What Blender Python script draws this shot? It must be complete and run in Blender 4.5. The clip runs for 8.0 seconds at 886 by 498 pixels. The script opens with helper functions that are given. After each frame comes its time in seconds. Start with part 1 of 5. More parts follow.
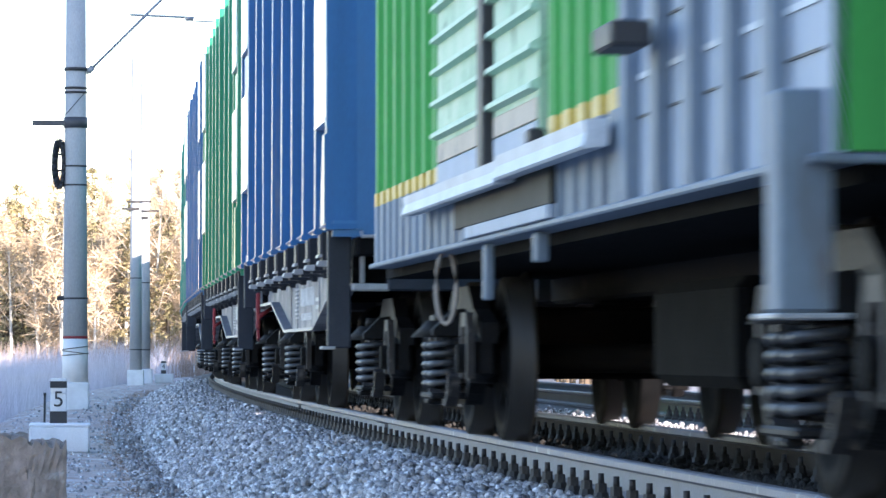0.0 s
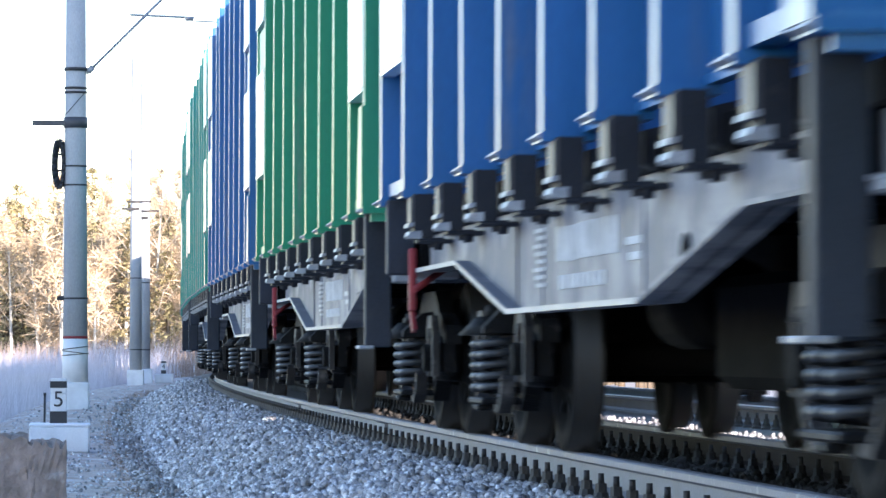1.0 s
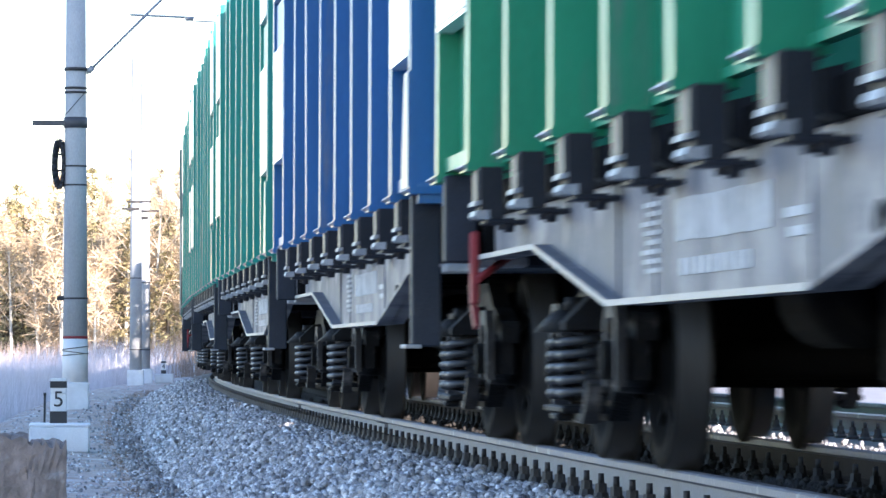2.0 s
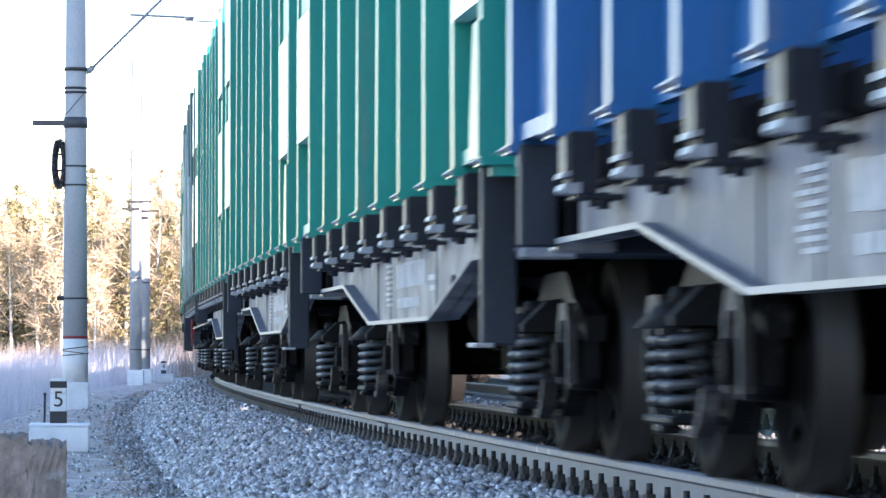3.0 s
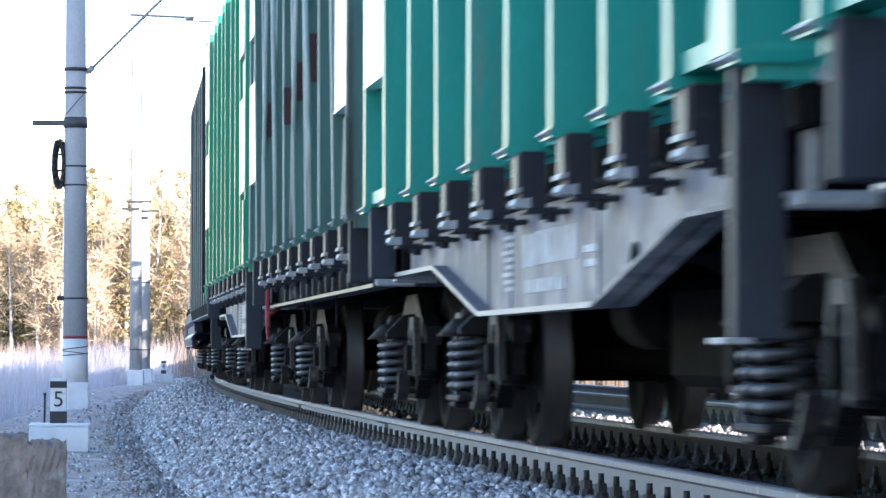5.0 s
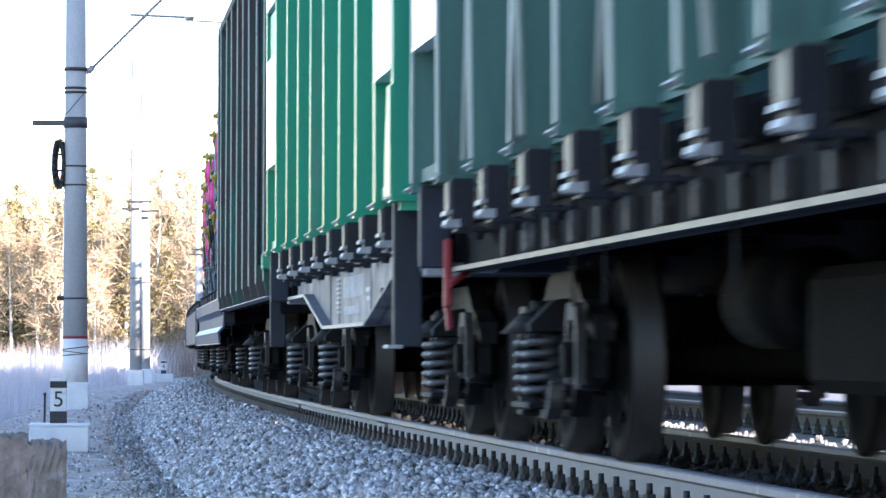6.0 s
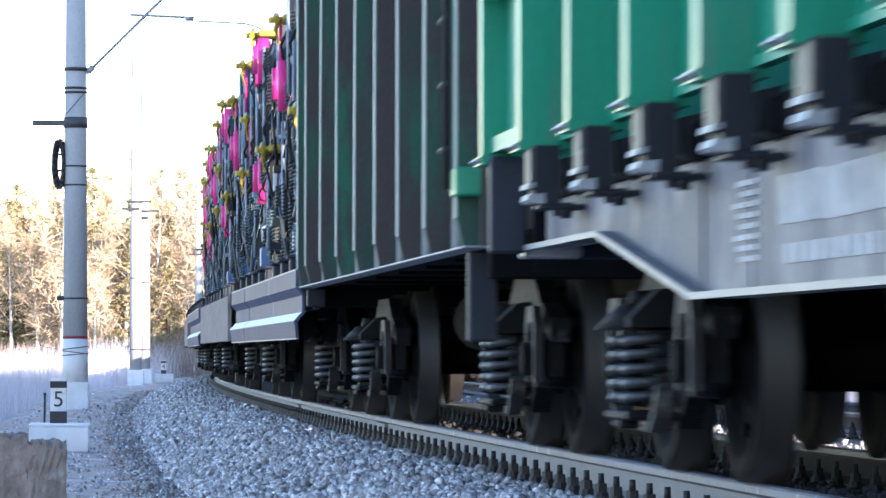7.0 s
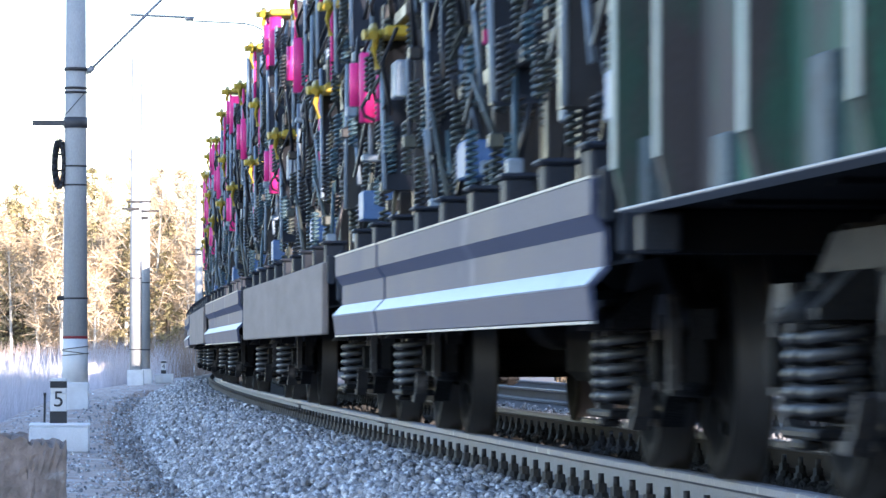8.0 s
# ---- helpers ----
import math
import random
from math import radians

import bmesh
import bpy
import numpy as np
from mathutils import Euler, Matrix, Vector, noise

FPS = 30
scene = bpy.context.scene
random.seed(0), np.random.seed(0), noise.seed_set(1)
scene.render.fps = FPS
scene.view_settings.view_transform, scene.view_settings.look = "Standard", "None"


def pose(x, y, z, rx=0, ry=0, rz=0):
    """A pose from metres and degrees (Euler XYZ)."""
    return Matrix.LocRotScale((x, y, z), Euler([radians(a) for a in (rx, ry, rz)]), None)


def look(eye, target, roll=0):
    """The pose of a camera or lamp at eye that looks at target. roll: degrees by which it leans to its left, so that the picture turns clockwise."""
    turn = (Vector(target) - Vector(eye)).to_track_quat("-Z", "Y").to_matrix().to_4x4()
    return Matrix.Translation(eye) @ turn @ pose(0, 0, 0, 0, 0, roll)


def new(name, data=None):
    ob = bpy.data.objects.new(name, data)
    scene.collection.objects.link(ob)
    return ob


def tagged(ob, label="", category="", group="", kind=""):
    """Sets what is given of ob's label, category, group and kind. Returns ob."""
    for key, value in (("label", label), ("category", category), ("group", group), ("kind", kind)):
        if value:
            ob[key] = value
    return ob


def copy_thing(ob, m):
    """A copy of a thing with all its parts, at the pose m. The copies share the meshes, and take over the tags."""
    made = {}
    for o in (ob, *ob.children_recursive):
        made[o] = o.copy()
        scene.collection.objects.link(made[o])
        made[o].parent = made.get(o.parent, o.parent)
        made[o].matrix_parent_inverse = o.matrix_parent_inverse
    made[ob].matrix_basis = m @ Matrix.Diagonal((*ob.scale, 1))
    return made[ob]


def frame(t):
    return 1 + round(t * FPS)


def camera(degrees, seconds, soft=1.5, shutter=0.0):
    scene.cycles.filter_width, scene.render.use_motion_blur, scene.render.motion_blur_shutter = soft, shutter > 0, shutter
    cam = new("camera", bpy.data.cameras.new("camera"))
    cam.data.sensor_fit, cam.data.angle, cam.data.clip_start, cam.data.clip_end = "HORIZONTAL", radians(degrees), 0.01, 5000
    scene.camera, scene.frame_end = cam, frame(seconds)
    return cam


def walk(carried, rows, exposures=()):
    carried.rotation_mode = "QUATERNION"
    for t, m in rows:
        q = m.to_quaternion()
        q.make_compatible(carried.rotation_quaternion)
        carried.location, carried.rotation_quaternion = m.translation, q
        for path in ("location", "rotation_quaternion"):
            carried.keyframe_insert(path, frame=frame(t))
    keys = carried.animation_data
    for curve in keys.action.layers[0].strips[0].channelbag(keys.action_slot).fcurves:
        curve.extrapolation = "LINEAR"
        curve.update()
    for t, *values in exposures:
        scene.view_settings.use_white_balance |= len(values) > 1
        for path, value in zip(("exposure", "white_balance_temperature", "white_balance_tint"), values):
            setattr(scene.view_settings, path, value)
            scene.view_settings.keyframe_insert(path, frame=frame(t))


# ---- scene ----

SECONDS = 8.0
SPEED = 17.87            # the train's speed, m/s
RADIUS = 1830.3          # the track's curve, turning right
HEADING = radians(-5.863)
FIRST = (2.14, 15.0)     # where the track's centre line stands at s = 15 m
WHEEL = 0.475

# ---- camera ----
cam = camera(11.92, SECONDS, soft=1.5, shutter=0.4)
EYE = pose(0, 0, 0.506, 90 + 1.404, 0, 0)
walk(cam, [(0.0, EYE), (8.0, EYE)], exposures=[(0.0, 2.3, 5980, 21), (8.0, 2.3, 5980, 21)])

# ---- light ----
SUN_AZ, SUN_EL = radians(148), radians(11)
world = bpy.data.worlds.new("sky")
scene.world = world
world.use_nodes = True
wn = world.node_tree.nodes
sky = wn.new("ShaderNodeTexSky")
sky.sky_type, sky.sun_disc = "NISHITA", False
sky.sun_elevation, sky.sun_rotation = SUN_EL, SUN_AZ
sky.air_density, sky.dust_density, sky.ozone_density = 1.0, 0.2, 1.5
world.node_tree.links.new(sky.outputs[0], wn["Background"].inputs[0])
wn["Background"].inputs[1].default_value = 0.14
sun = new("sun", bpy.data.lights.new("sun", "SUN"))
sun.data.energy, sun.data.angle, sun.data.color = 3.4, radians(0.5), (1.0, 0.86, 0.68)
to_sun = Vector((math.sin(SUN_AZ) * math.cos(SUN_EL), math.cos(SUN_AZ) * math.cos(SUN_EL), math.sin(SUN_EL)))
sun.matrix_world = look(to_sun * 100, (0, 0, 0))


# ---- materials ----
def material(name, base, second=None, rough=0.6, metal=0.0, scale=3.0, mix=0.5, bump=0.15, fine=60.0,
             stretch=(1, 1, 1), third=None, third_scale=0.8, third_amount=0.45, vary=0.0, spec=0.5):
    """A surface of two colours in patches, with grain, relief, and an optional third colour in larger stains."""
    m = bpy.data.materials.new(name)
    m.use_nodes = True
    t, n, ln = m.node_tree, m.node_tree.nodes, m.node_tree.links.new
    b = n["Principled BSDF"]
    co = n.new("ShaderNodeTexCoord")
    mp = n.new("ShaderNodeMapping")
    mp.inputs["Scale"].default_value = stretch
    ln(co.outputs["Object"], mp.inputs[0])
    big = n.new("ShaderNodeTexNoise")
    big.inputs["Scale"].default_value, big.inputs["Detail"].default_value = scale, 6
    ln(mp.outputs[0], big.inputs["Vector"])
    small = n.new("ShaderNodeTexNoise")
    small.inputs["Scale"].default_value, small.inputs["Detail"].default_value = fine, 3
    ln(mp.outputs[0], small.inputs["Vector"])
    ramp = n.new("ShaderNodeValToRGB")
    ramp.color_ramp.elements[0].position, ramp.color_ramp.elements[1].position = 0.5 - mix / 2, 0.5 + mix / 2
    second = second or tuple(c * 0.75 for c in base)
    ramp.color_ramp.elements[0].color, ramp.color_ramp.elements[1].color = (*second, 1), (*base, 1)
    ln(big.outputs["Fac"], ramp.inputs[0])
    colour = ramp.outputs[0]
    if third:
        st = n.new("ShaderNodeTexNoise")
        st.inputs["Scale"].default_value, st.inputs["Detail"].default_value = third_scale, 8
        st.inputs["Roughness"].default_value = 0.65
        ln(mp.outputs[0], st.inputs["Vector"])
        r3 = n.new("ShaderNodeValToRGB")
        r3.color_ramp.elements[0].position, r3.color_ramp.elements[1].position = 1 - third_amount, min(1, 1.12 - third_amount)
        ln(st.outputs["Fac"], r3.inputs[0])
        mx = n.new("ShaderNodeMix")
        mx.data_type = "RGBA"
        ln(r3.outputs[0], mx.inputs["Factor"])
        ln(colour, mx.inputs["A"])
        mx.inputs["B"].default_value = (*third, 1)
        colour = mx.outputs["Result"]
    grain = n.new("ShaderNodeMix")
    grain.data_type, grain.blend_type = "RGBA", "OVERLAY"
    grain.inputs["Factor"].default_value = 0.25
    ln(colour, grain.inputs["A"])
    ln(small.outputs["Fac"], grain.inputs["B"])
    colour = grain.outputs["Result"]
    if vary:
        info = n.new("ShaderNodeObjectInfo")
        geo = n.new("ShaderNodeNewGeometry")
        add = n.new("ShaderNodeMath")
        ln(info.outputs["Random"], add.inputs[0])
        ln(geo.outputs["Random Per Island"], add.inputs[1])
        rng = n.new("ShaderNodeMapRange")
        rng.inputs["From Max"].default_value = 2.0
        rng.inputs["To Min"].default_value, rng.inputs["To Max"].default_value = 1 - vary, 1 + vary
        ln(add.outputs[0], rng.inputs["Value"])
        hsv = n.new("ShaderNodeHueSaturation")
        ln(rng.outputs[0], hsv.inputs["Value"])
        ln(colour, hsv.inputs["Color"])
        colour = hsv.outputs[0]
    ln(colour, b.inputs["Base Color"])
    b.inputs["Metallic"].default_value = metal
    b.inputs["Specular IOR Level"].default_value = spec
    rr = n.new("ShaderNodeMapRange")
    rr.inputs["To Min"].default_value, rr.inputs["To Max"].default_value = max(0.03, rough - 0.12), min(1, rough + 0.12)
    ln(big.outputs["Fac"], rr.inputs["Value"])
    ln(rr.outputs[0], b.inputs["Roughness"])
    bp = n.new("ShaderNodeBump")
    bp.inputs["Strength"].default_value, bp.inputs["Distance"].default_value = bump, 0.02
    ln(small.outputs["Fac"], bp.inputs["Height"])
    ln(bp.outputs[0], b.inputs["Normal"])
    return m


STREAK = (3, 3, 0.35)
BLUE = material("blue_paint", (0.022, 0.15, 0.37), (0.018, 0.125, 0.31), 0.4, spec=0.5, scale=2, stretch=STREAK, third=(0.05, 0.12, 0.25), third_amount=0.35)
GREEN = material("green_paint", (0.012, 0.30, 0.165), (0.01, 0.245, 0.135), 0.4, spec=0.5, scale=2, stretch=STREAK, third=(0.05, 0.17, 0.10), third_amount=0.36)
TEAL = material("teal_paint", (0.008, 0.33, 0.27), (0.007, 0.265, 0.22), 0.4, spec=0.5, scale=2, stretch=STREAK, third=(0.04, 0.14, 0.12), third_amount=0.38)
JADE = material("jade_paint", (0.008, 0.33, 0.205), (0.007, 0.27, 0.17), 0.4, spec=0.5, scale=2, stretch=STREAK, third=(0.03, 0.15, 0.10), third_amount=0.36)
WEATHERED = material("weathered_paint", (0.085, 0.19, 0.165), (0.055, 0.125, 0.112), 0.6, spec=0.3, scale=2.2, mix=0.4, stretch=STREAK, third=(0.075, 0.075, 0.07), third_amount=0.43, bump=0.3)
RUSTY_GREEN = material("rusty_green_paint", (0.04, 0.15, 0.10), (0.045, 0.085, 0.068), 0.7, spec=0.15, scale=1.1, mix=0.2, stretch=(2, 2, 0.6), third=(0.075, 0.066, 0.066), third_amount=0.585, third_scale=1.6, bump=0.35)
PALE_RIB = material("chalky_rib_paint", (0.48, 0.55, 0.51), (0.30, 0.34, 0.31), 0.6, scale=4, stretch=STREAK, third=(0.10, 0.08, 0.06), third_amount=0.42)
SOCKET = material("navy_black_socket_steel", (0.017, 0.019, 0.027), (0.01, 0.011, 0.016), 0.6, spec=0.3, scale=6, third=(0.035, 0.033, 0.034), third_amount=0.38, third_scale=5)
DUST = material("dusty_frame_iron", (0.055, 0.052, 0.054), (0.018, 0.017, 0.018), 0.65, spec=0.3, scale=5, bump=0.3, third=(0.16, 0.15, 0.145), third_amount=0.43, third_scale=4)
PATCH_RED = material("oxide_red_patch", (0.085, 0.045, 0.05), (0.06, 0.035, 0.038), 0.75, spec=0.2, scale=5, bump=0.25, third=(0.07, 0.08, 0.075), third_amount=0.38, third_scale=3)


def enamel(name, base, second):
    """Glossy rib paint, worn along its length."""
    return material(name, base, second, 0.34, spec=0.26, scale=2.4, stretch=STREAK, bump=0.05, third=tuple(0.4 * c + 0.1 for c in base), third_amount=0.42, third_scale=1.4)


BLUE_RIB = enamel("blue_rib_enamel", (0.026, 0.138, 0.344), (0.017, 0.112, 0.275))
GREEN_RIB = enamel("green_rib_enamel", (0.017, 0.267, 0.146), (0.013, 0.215, 0.120))
TEAL_RIB = enamel("teal_rib_enamel", (0.013, 0.292, 0.241), (0.009, 0.232, 0.198))
JADE_RIB = enamel("jade_rib_enamel", (0.013, 0.292, 0.181), (0.009, 0.241, 0.146))
WHITE = material("white_enamel", (0.86, 0.87, 0.86), (0.78, 0.8, 0.8), 0.22, scale=2, bump=0.03)
GREY = material("grey_sill_paint", (0.185, 0.186, 0.21), (0.12, 0.121, 0.14), 0.6, spec=0.2, scale=3.2, stretch=(1, 1, 1), third=(0.33, 0.315, 0.315), third_amount=0.53, third_scale=1.7)
SLATE = material("slate_paint", (0.025, 0.031, 0.045), (0.017, 0.021, 0.031), 0.6, spec=0.3, scale=3, third=(0.06, 0.055, 0.05), third_amount=0.4)
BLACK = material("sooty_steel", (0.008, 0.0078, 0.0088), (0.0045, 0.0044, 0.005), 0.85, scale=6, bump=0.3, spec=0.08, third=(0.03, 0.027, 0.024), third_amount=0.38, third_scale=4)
CAST = material("dusty_cast_iron", (0.012, 0.0122, 0.014), (0.005, 0.005, 0.006), 0.65, scale=7, bump=0.4, spec=0.2, third=(0.065, 0.062, 0.06), third_amount=0.4, third_scale=5)
COIL = material("spring_steel", (0.05, 0.053, 0.06), (0.018, 0.018, 0.02), 0.45, scale=9, bump=0.2)
EDGE = material("worn_steel_edge", (0.38, 0.39, 0.41), (0.22, 0.22, 0.235), 0.5, metal=0.1, scale=8, third=(0.5, 0.5, 0.52), third_amount=0.42, third_scale=5)
TREAD = material("wheel_steel", (0.05, 0.047, 0.046), (0.024, 0.022, 0.021), 0.5, spec=0.4, metal=0.35, scale=8, third=(0.06, 0.05, 0.045), third_amount=0.4)
RAILTOP = material("rail_steel", (0.21, 0.22, 0.26), (0.145, 0.15, 0.18), 0.55, spec=0.25, metal=0.0, scale=2, third=(0.36, 0.375, 0.41), third_amount=0.42, third_scale=5, bump=0.1)
FROST_RUST = material("frosted_rail_web", (0.19, 0.195, 0.215), (0.135, 0.13, 0.135), 0.7, scale=3, third=(0.12, 0.09, 0.075), third_amount=0.34, bump=0.25)
BOLT = material("tarred_bolt_steel", (0.035, 0.032, 0.033), (0.02, 0.018, 0.018), 0.6, scale=20, third=(0.09, 0.07, 0.06), third_amount=0.35, third_scale=10, vary=0.3)
CONCRETE = material("sleeper_concrete", (0.30, 0.30, 0.30), (0.20, 0.195, 0.19), 0.85, scale=4, bump=0.4, third=(0.5, 0.53, 0.58), third_amount=0.4, third_scale=7, vary=0.15)
STONE = material("frosted_ballast", (0.46, 0.46, 0.485), (0.13, 0.125, 0.128), 0.9, scale=11, mix=0.3, bump=0.5, fine=90, third=(0.82, 0.83, 0.86), third_amount=0.49, third_scale=12, vary=0.5)
BALLAST_BED = material("ballast_bed", (0.14, 0.14, 0.145), (0.06, 0.06, 0.06), 0.95, scale=9, bump=0.8, fine=25)
PATH = material("frosted_path", (0.56, 0.47, 0.43), (0.34, 0.26, 0.22), 0.95, scale=3, bump=0.7, fine=30, third=(0.66, 0.67, 0.70), third_amount=0.46, third_scale=1.6)
GROUND = material("frosted_ground", (0.42, 0.40, 0.41), (0.27, 0.245, 0.24), 0.95, scale=0.8, bump=0.6, fine=8, third=(0.40, 0.40, 0.45), third_amount=0.4)
POLE = material("pole_concrete", (0.42, 0.44, 0.46), (0.33, 0.345, 0.36), 0.8, scale=3, stretch=(1, 1, 0.3), bump=0.15, third=(0.27, 0.27, 0.27), third_amount=0.34)
WHITEWASH = material("whitewash", (0.76, 0.77, 0.78), (0.6, 0.61, 0.62), 0.8, scale=5, bump=0.2)
RED = material("red_paint", (0.28, 0.022, 0.03), (0.2, 0.018, 0.02), 0.6, scale=6)
DARK_IRON = material("dark_fitting", (0.03, 0.03, 0.034), (0.018, 0.018, 0.018), 0.6, scale=10)
MUFF = material("frosted_plinth", (0.80, 0.82, 0.85), (0.62, 0.63, 0.65), 0.85, scale=4, bump=0.4, third=(0.33, 0.30, 0.27), third_amount=0.33)
OLD_BLOCK = material("old_mossy_concrete", (0.36, 0.29, 0.26), (0.17, 0.135, 0.115), 0.95, scale=6, bump=0.9, fine=25, third=(0.36, 0.36, 0.37), third_amount=0.4, third_scale=4)


# ---- mesh builder ----
class Shape:
    """Collects boxes, prisms, tubes and coils into one mesh."""

    def __init__(self):
        self.v, self.f, self.s = [], [], []

    def add(self, verts, faces, smooth=False):
        o = len(self.v)
        self.v += [tuple(p) for p in verts]
        self.f += [tuple(i + o for i in f) for f in faces]
        self.s += [smooth] * len(faces)
        return self

    def box(self, x0, x1, y0, y1, z0, z1):
        v = [(x, y, z) for z in (z0, z1) for y in (y0, y1) for x in (x0, x1)]
        return self.add(v, [(0, 2, 3, 1), (4, 5, 7, 6), (0, 1, 5, 4), (2, 6, 7, 3), (0, 4, 6, 2), (1, 3, 7, 5)])

    def block(self, x0, x1, y0, y1, z0, z1, b=0.01):
        """A box whose edges are chamfered."""
        o = len(self.v)
        v, f = [], []
        for z, i in ((z0, b), (z0 + b, 0), (z1 - b, 0), (z1, b)):
            c = b if i == 0 else 2 * b
            e = i
            v += [(x0 + c, y0 + e, z), (x1 - c, y0 + e, z), (x1 - e, y0 + c, z), (x1 - e, y1 - c, z),
                  (x1 - c, y1 - e, z), (x0 + c, y1 - e, z), (x0 + e, y1 - c, z), (x0 + e, y0 + c, z)]
        for k in range(3):
            f += [(8 * k + i, 8 * k + (i + 1) % 8, 8 * k + 8 + (i + 1) % 8, 8 * k + 8 + i) for i in range(8)]
        f += [tuple(range(7, -1, -1)), tuple(range(24, 32))]
        return self.add(v, f)

    def prism(self, poly, x0, x1):
        """A polygon of (y, z), drawn out along x."""
        n = len(poly)
        v = [(x0, y, z) for y, z in poly] + [(x1, y, z) for y, z in poly]
        f = [(i, (i + 1) % n, n + (i + 1) % n, n + i) for i in range(n)]
        return self.add(v, f + [tuple(range(n - 1, -1, -1)), tuple(range(n, 2 * n))])

    def sweep(self, poly, y0, y1):
        """A polygon of (x, z), drawn out along y."""
        n = len(poly)
        v = [(x, y0, z) for x, z in poly] + [(x, y1, z) for x, z in poly]
        f = [(i, n + i, n + (i + 1) % n, (i + 1) % n) for i in range(n)]
        return self.add(v, f + [tuple(range(n)), tuple(range(2 * n - 1, n - 1, -1))])

    def rod(self, a, b, r0, r1=None, n=10, smooth=True):
        a, b = Vector(a), Vector(b)
        r1 = r0 if r1 is None else r1
        q = (b - a).to_track_quat("Z", "Y")
        v = []
        for p, r in ((a, r0), (b, r1)):
            v += [p + q @ Vector((r * math.cos(2 * math.pi * i / n), r * math.sin(2 * math.pi * i / n), 0)) for i in range(n)]
        self.add(v, [(i, (i + 1) % n, n + (i + 1) % n, n + i) for i in range(n)], smooth)
        o = len(self.v) - 2 * n
        self.f += [tuple(o + i for i in range(n - 1, -1, -1)), tuple(o + n + i for i in range(n))]
        self.s += [False, False]
        return self

    def tube(self, pts, r, n=6, closed_ends=True):
        pts = [Vector(p) for p in pts]
        v, f = [], []
        for k, p in enumerate(pts):
            d = pts[min(k + 1, len(pts) - 1)] - pts[max(k - 1, 0)]
            q = d.to_track_quat("Z", "Y")
            rr = r[k] if isinstance(r, (list, tuple)) else r
            v += [p + q @ Vector((rr * math.cos(2 * math.pi * i / n), rr * math.sin(2 * math.pi * i / n), 0)) for i in range(n)]
            if k:
                o = (k - 1) * n
                f += [(o + i, o + (i + 1) % n, o + n + (i + 1) % n, o + n + i) for i in range(n)]
        return self.add(v, f, True)

    def coil(self, x, y, z0, z1, radius, wire, turns, n=6, seg=14):
        v, f = [], []
        steps = int(turns * seg)
        for k in range(steps + 1):
            a = 2 * math.pi * k / seg
            c = Vector((math.cos(a), math.sin(a), 0))
            p = Vector((x, y, z0 + wire + (z1 - z0 - 2 * wire) * k / steps)) + c * radius
            for i in range(n):
                b = 2 * math.pi * i / n
                v.append(p + c * wire * math.cos(b) + Vector((0, 0, wire * math.sin(b))))
            if k:
                o = (k - 1) * n
                f += [(o + i, o + n + i, o + n + (i + 1) % n, o + (i + 1) % n) for i in range(n)]
        return self.add(v, f, True)

    def lathe(self, profile, n=32, centre=(0, 0, 0)):
        """A closed profile of (x, r), turned about the x axis."""
        m = len(profile)
        v = [(centre[0] + x, centre[1] + r * math.cos(2 * math.pi * k / n), centre[2] + r * math.sin(2 * math.pi * k / n))
             for k in range(n) for x, r in profile]
        f = [(k * m + i, k * m + (i + 1) % m, ((k + 1) % n) * m + (i + 1) % m, ((k + 1) % n) * m + i) for k in range(n) for i in range(m)]
        return self.add(v, f, True)

    def mesh(self, name, mat):
        me = bpy.data.meshes.new(name)
        me.from_pydata(self.v, [], self.f)
        me.polygons.foreach_set("use_smooth", self.s)
        me.materials.append(mat)
        me.update()
        return me


def part(name, shape, mat, parent, label=""):
    ob = new(name, shape.mesh(name, mat))
    ob.parent = parent
    return tagged(ob, label)


def piece(name, me, parent, m=None):
    ob = new(name, me)
    ob.parent = parent
    if m is not None:
        ob.matrix_basis = m
    return ob


def thing(name, label, category, group="", kind="", m=None):
    ob = new(name)
    ob.empty_display_size = 0.2
    if m is not None:
        ob.matrix_basis = m
    return tagged(ob, label, category, group, kind)


# ---- the track's line ----
def line(s, lat=0.0, z=0.0):
    a = HEADING + (s - 15.0) / RADIUS
    x = FIRST[0] + RADIUS * (math.cos(HEADING) - math.cos(a)) + lat * math.cos(a)
    y = FIRST[1] + RADIUS * (math.sin(a) - math.sin(HEADING)) - lat * math.sin(a)
    return Vector((x, y, z))


def on_line(s, lat=0.0, z=0.0):
    a = HEADING + (s - 15.0) / RADIUS
    p = line(s, lat, z)
    return pose(p.x, p.y, p.z, 0, 0, -math.degrees(a))


def ground_z(lat):
    """The height of the bed and of the ground beside it, by the distance from the track's centre line."""
    return float(np.interp(lat, PROFILE[0], PROFILE[1]))


PROFILE = ([-1200, -200, -60, -25, -12, -7, -5.2, -4.3, -3.4, -2.75, -2.4, -2.05, -1.7, -1.5, 1.5, 2.0, 2.6, 5.6, 6.2, 7.2, 9, 14, 60, 1200],
           [-1.6, -1.6, -1.6, -1.5, -1.25, -0.9, -0.72, -0.58, -0.55, -0.56, -0.58, -0.42, -0.26, -0.22, -0.22, -0.24, -0.22, -0.22, -0.3, -0.6, -0.75, -1.1, -1.6, -1.6])


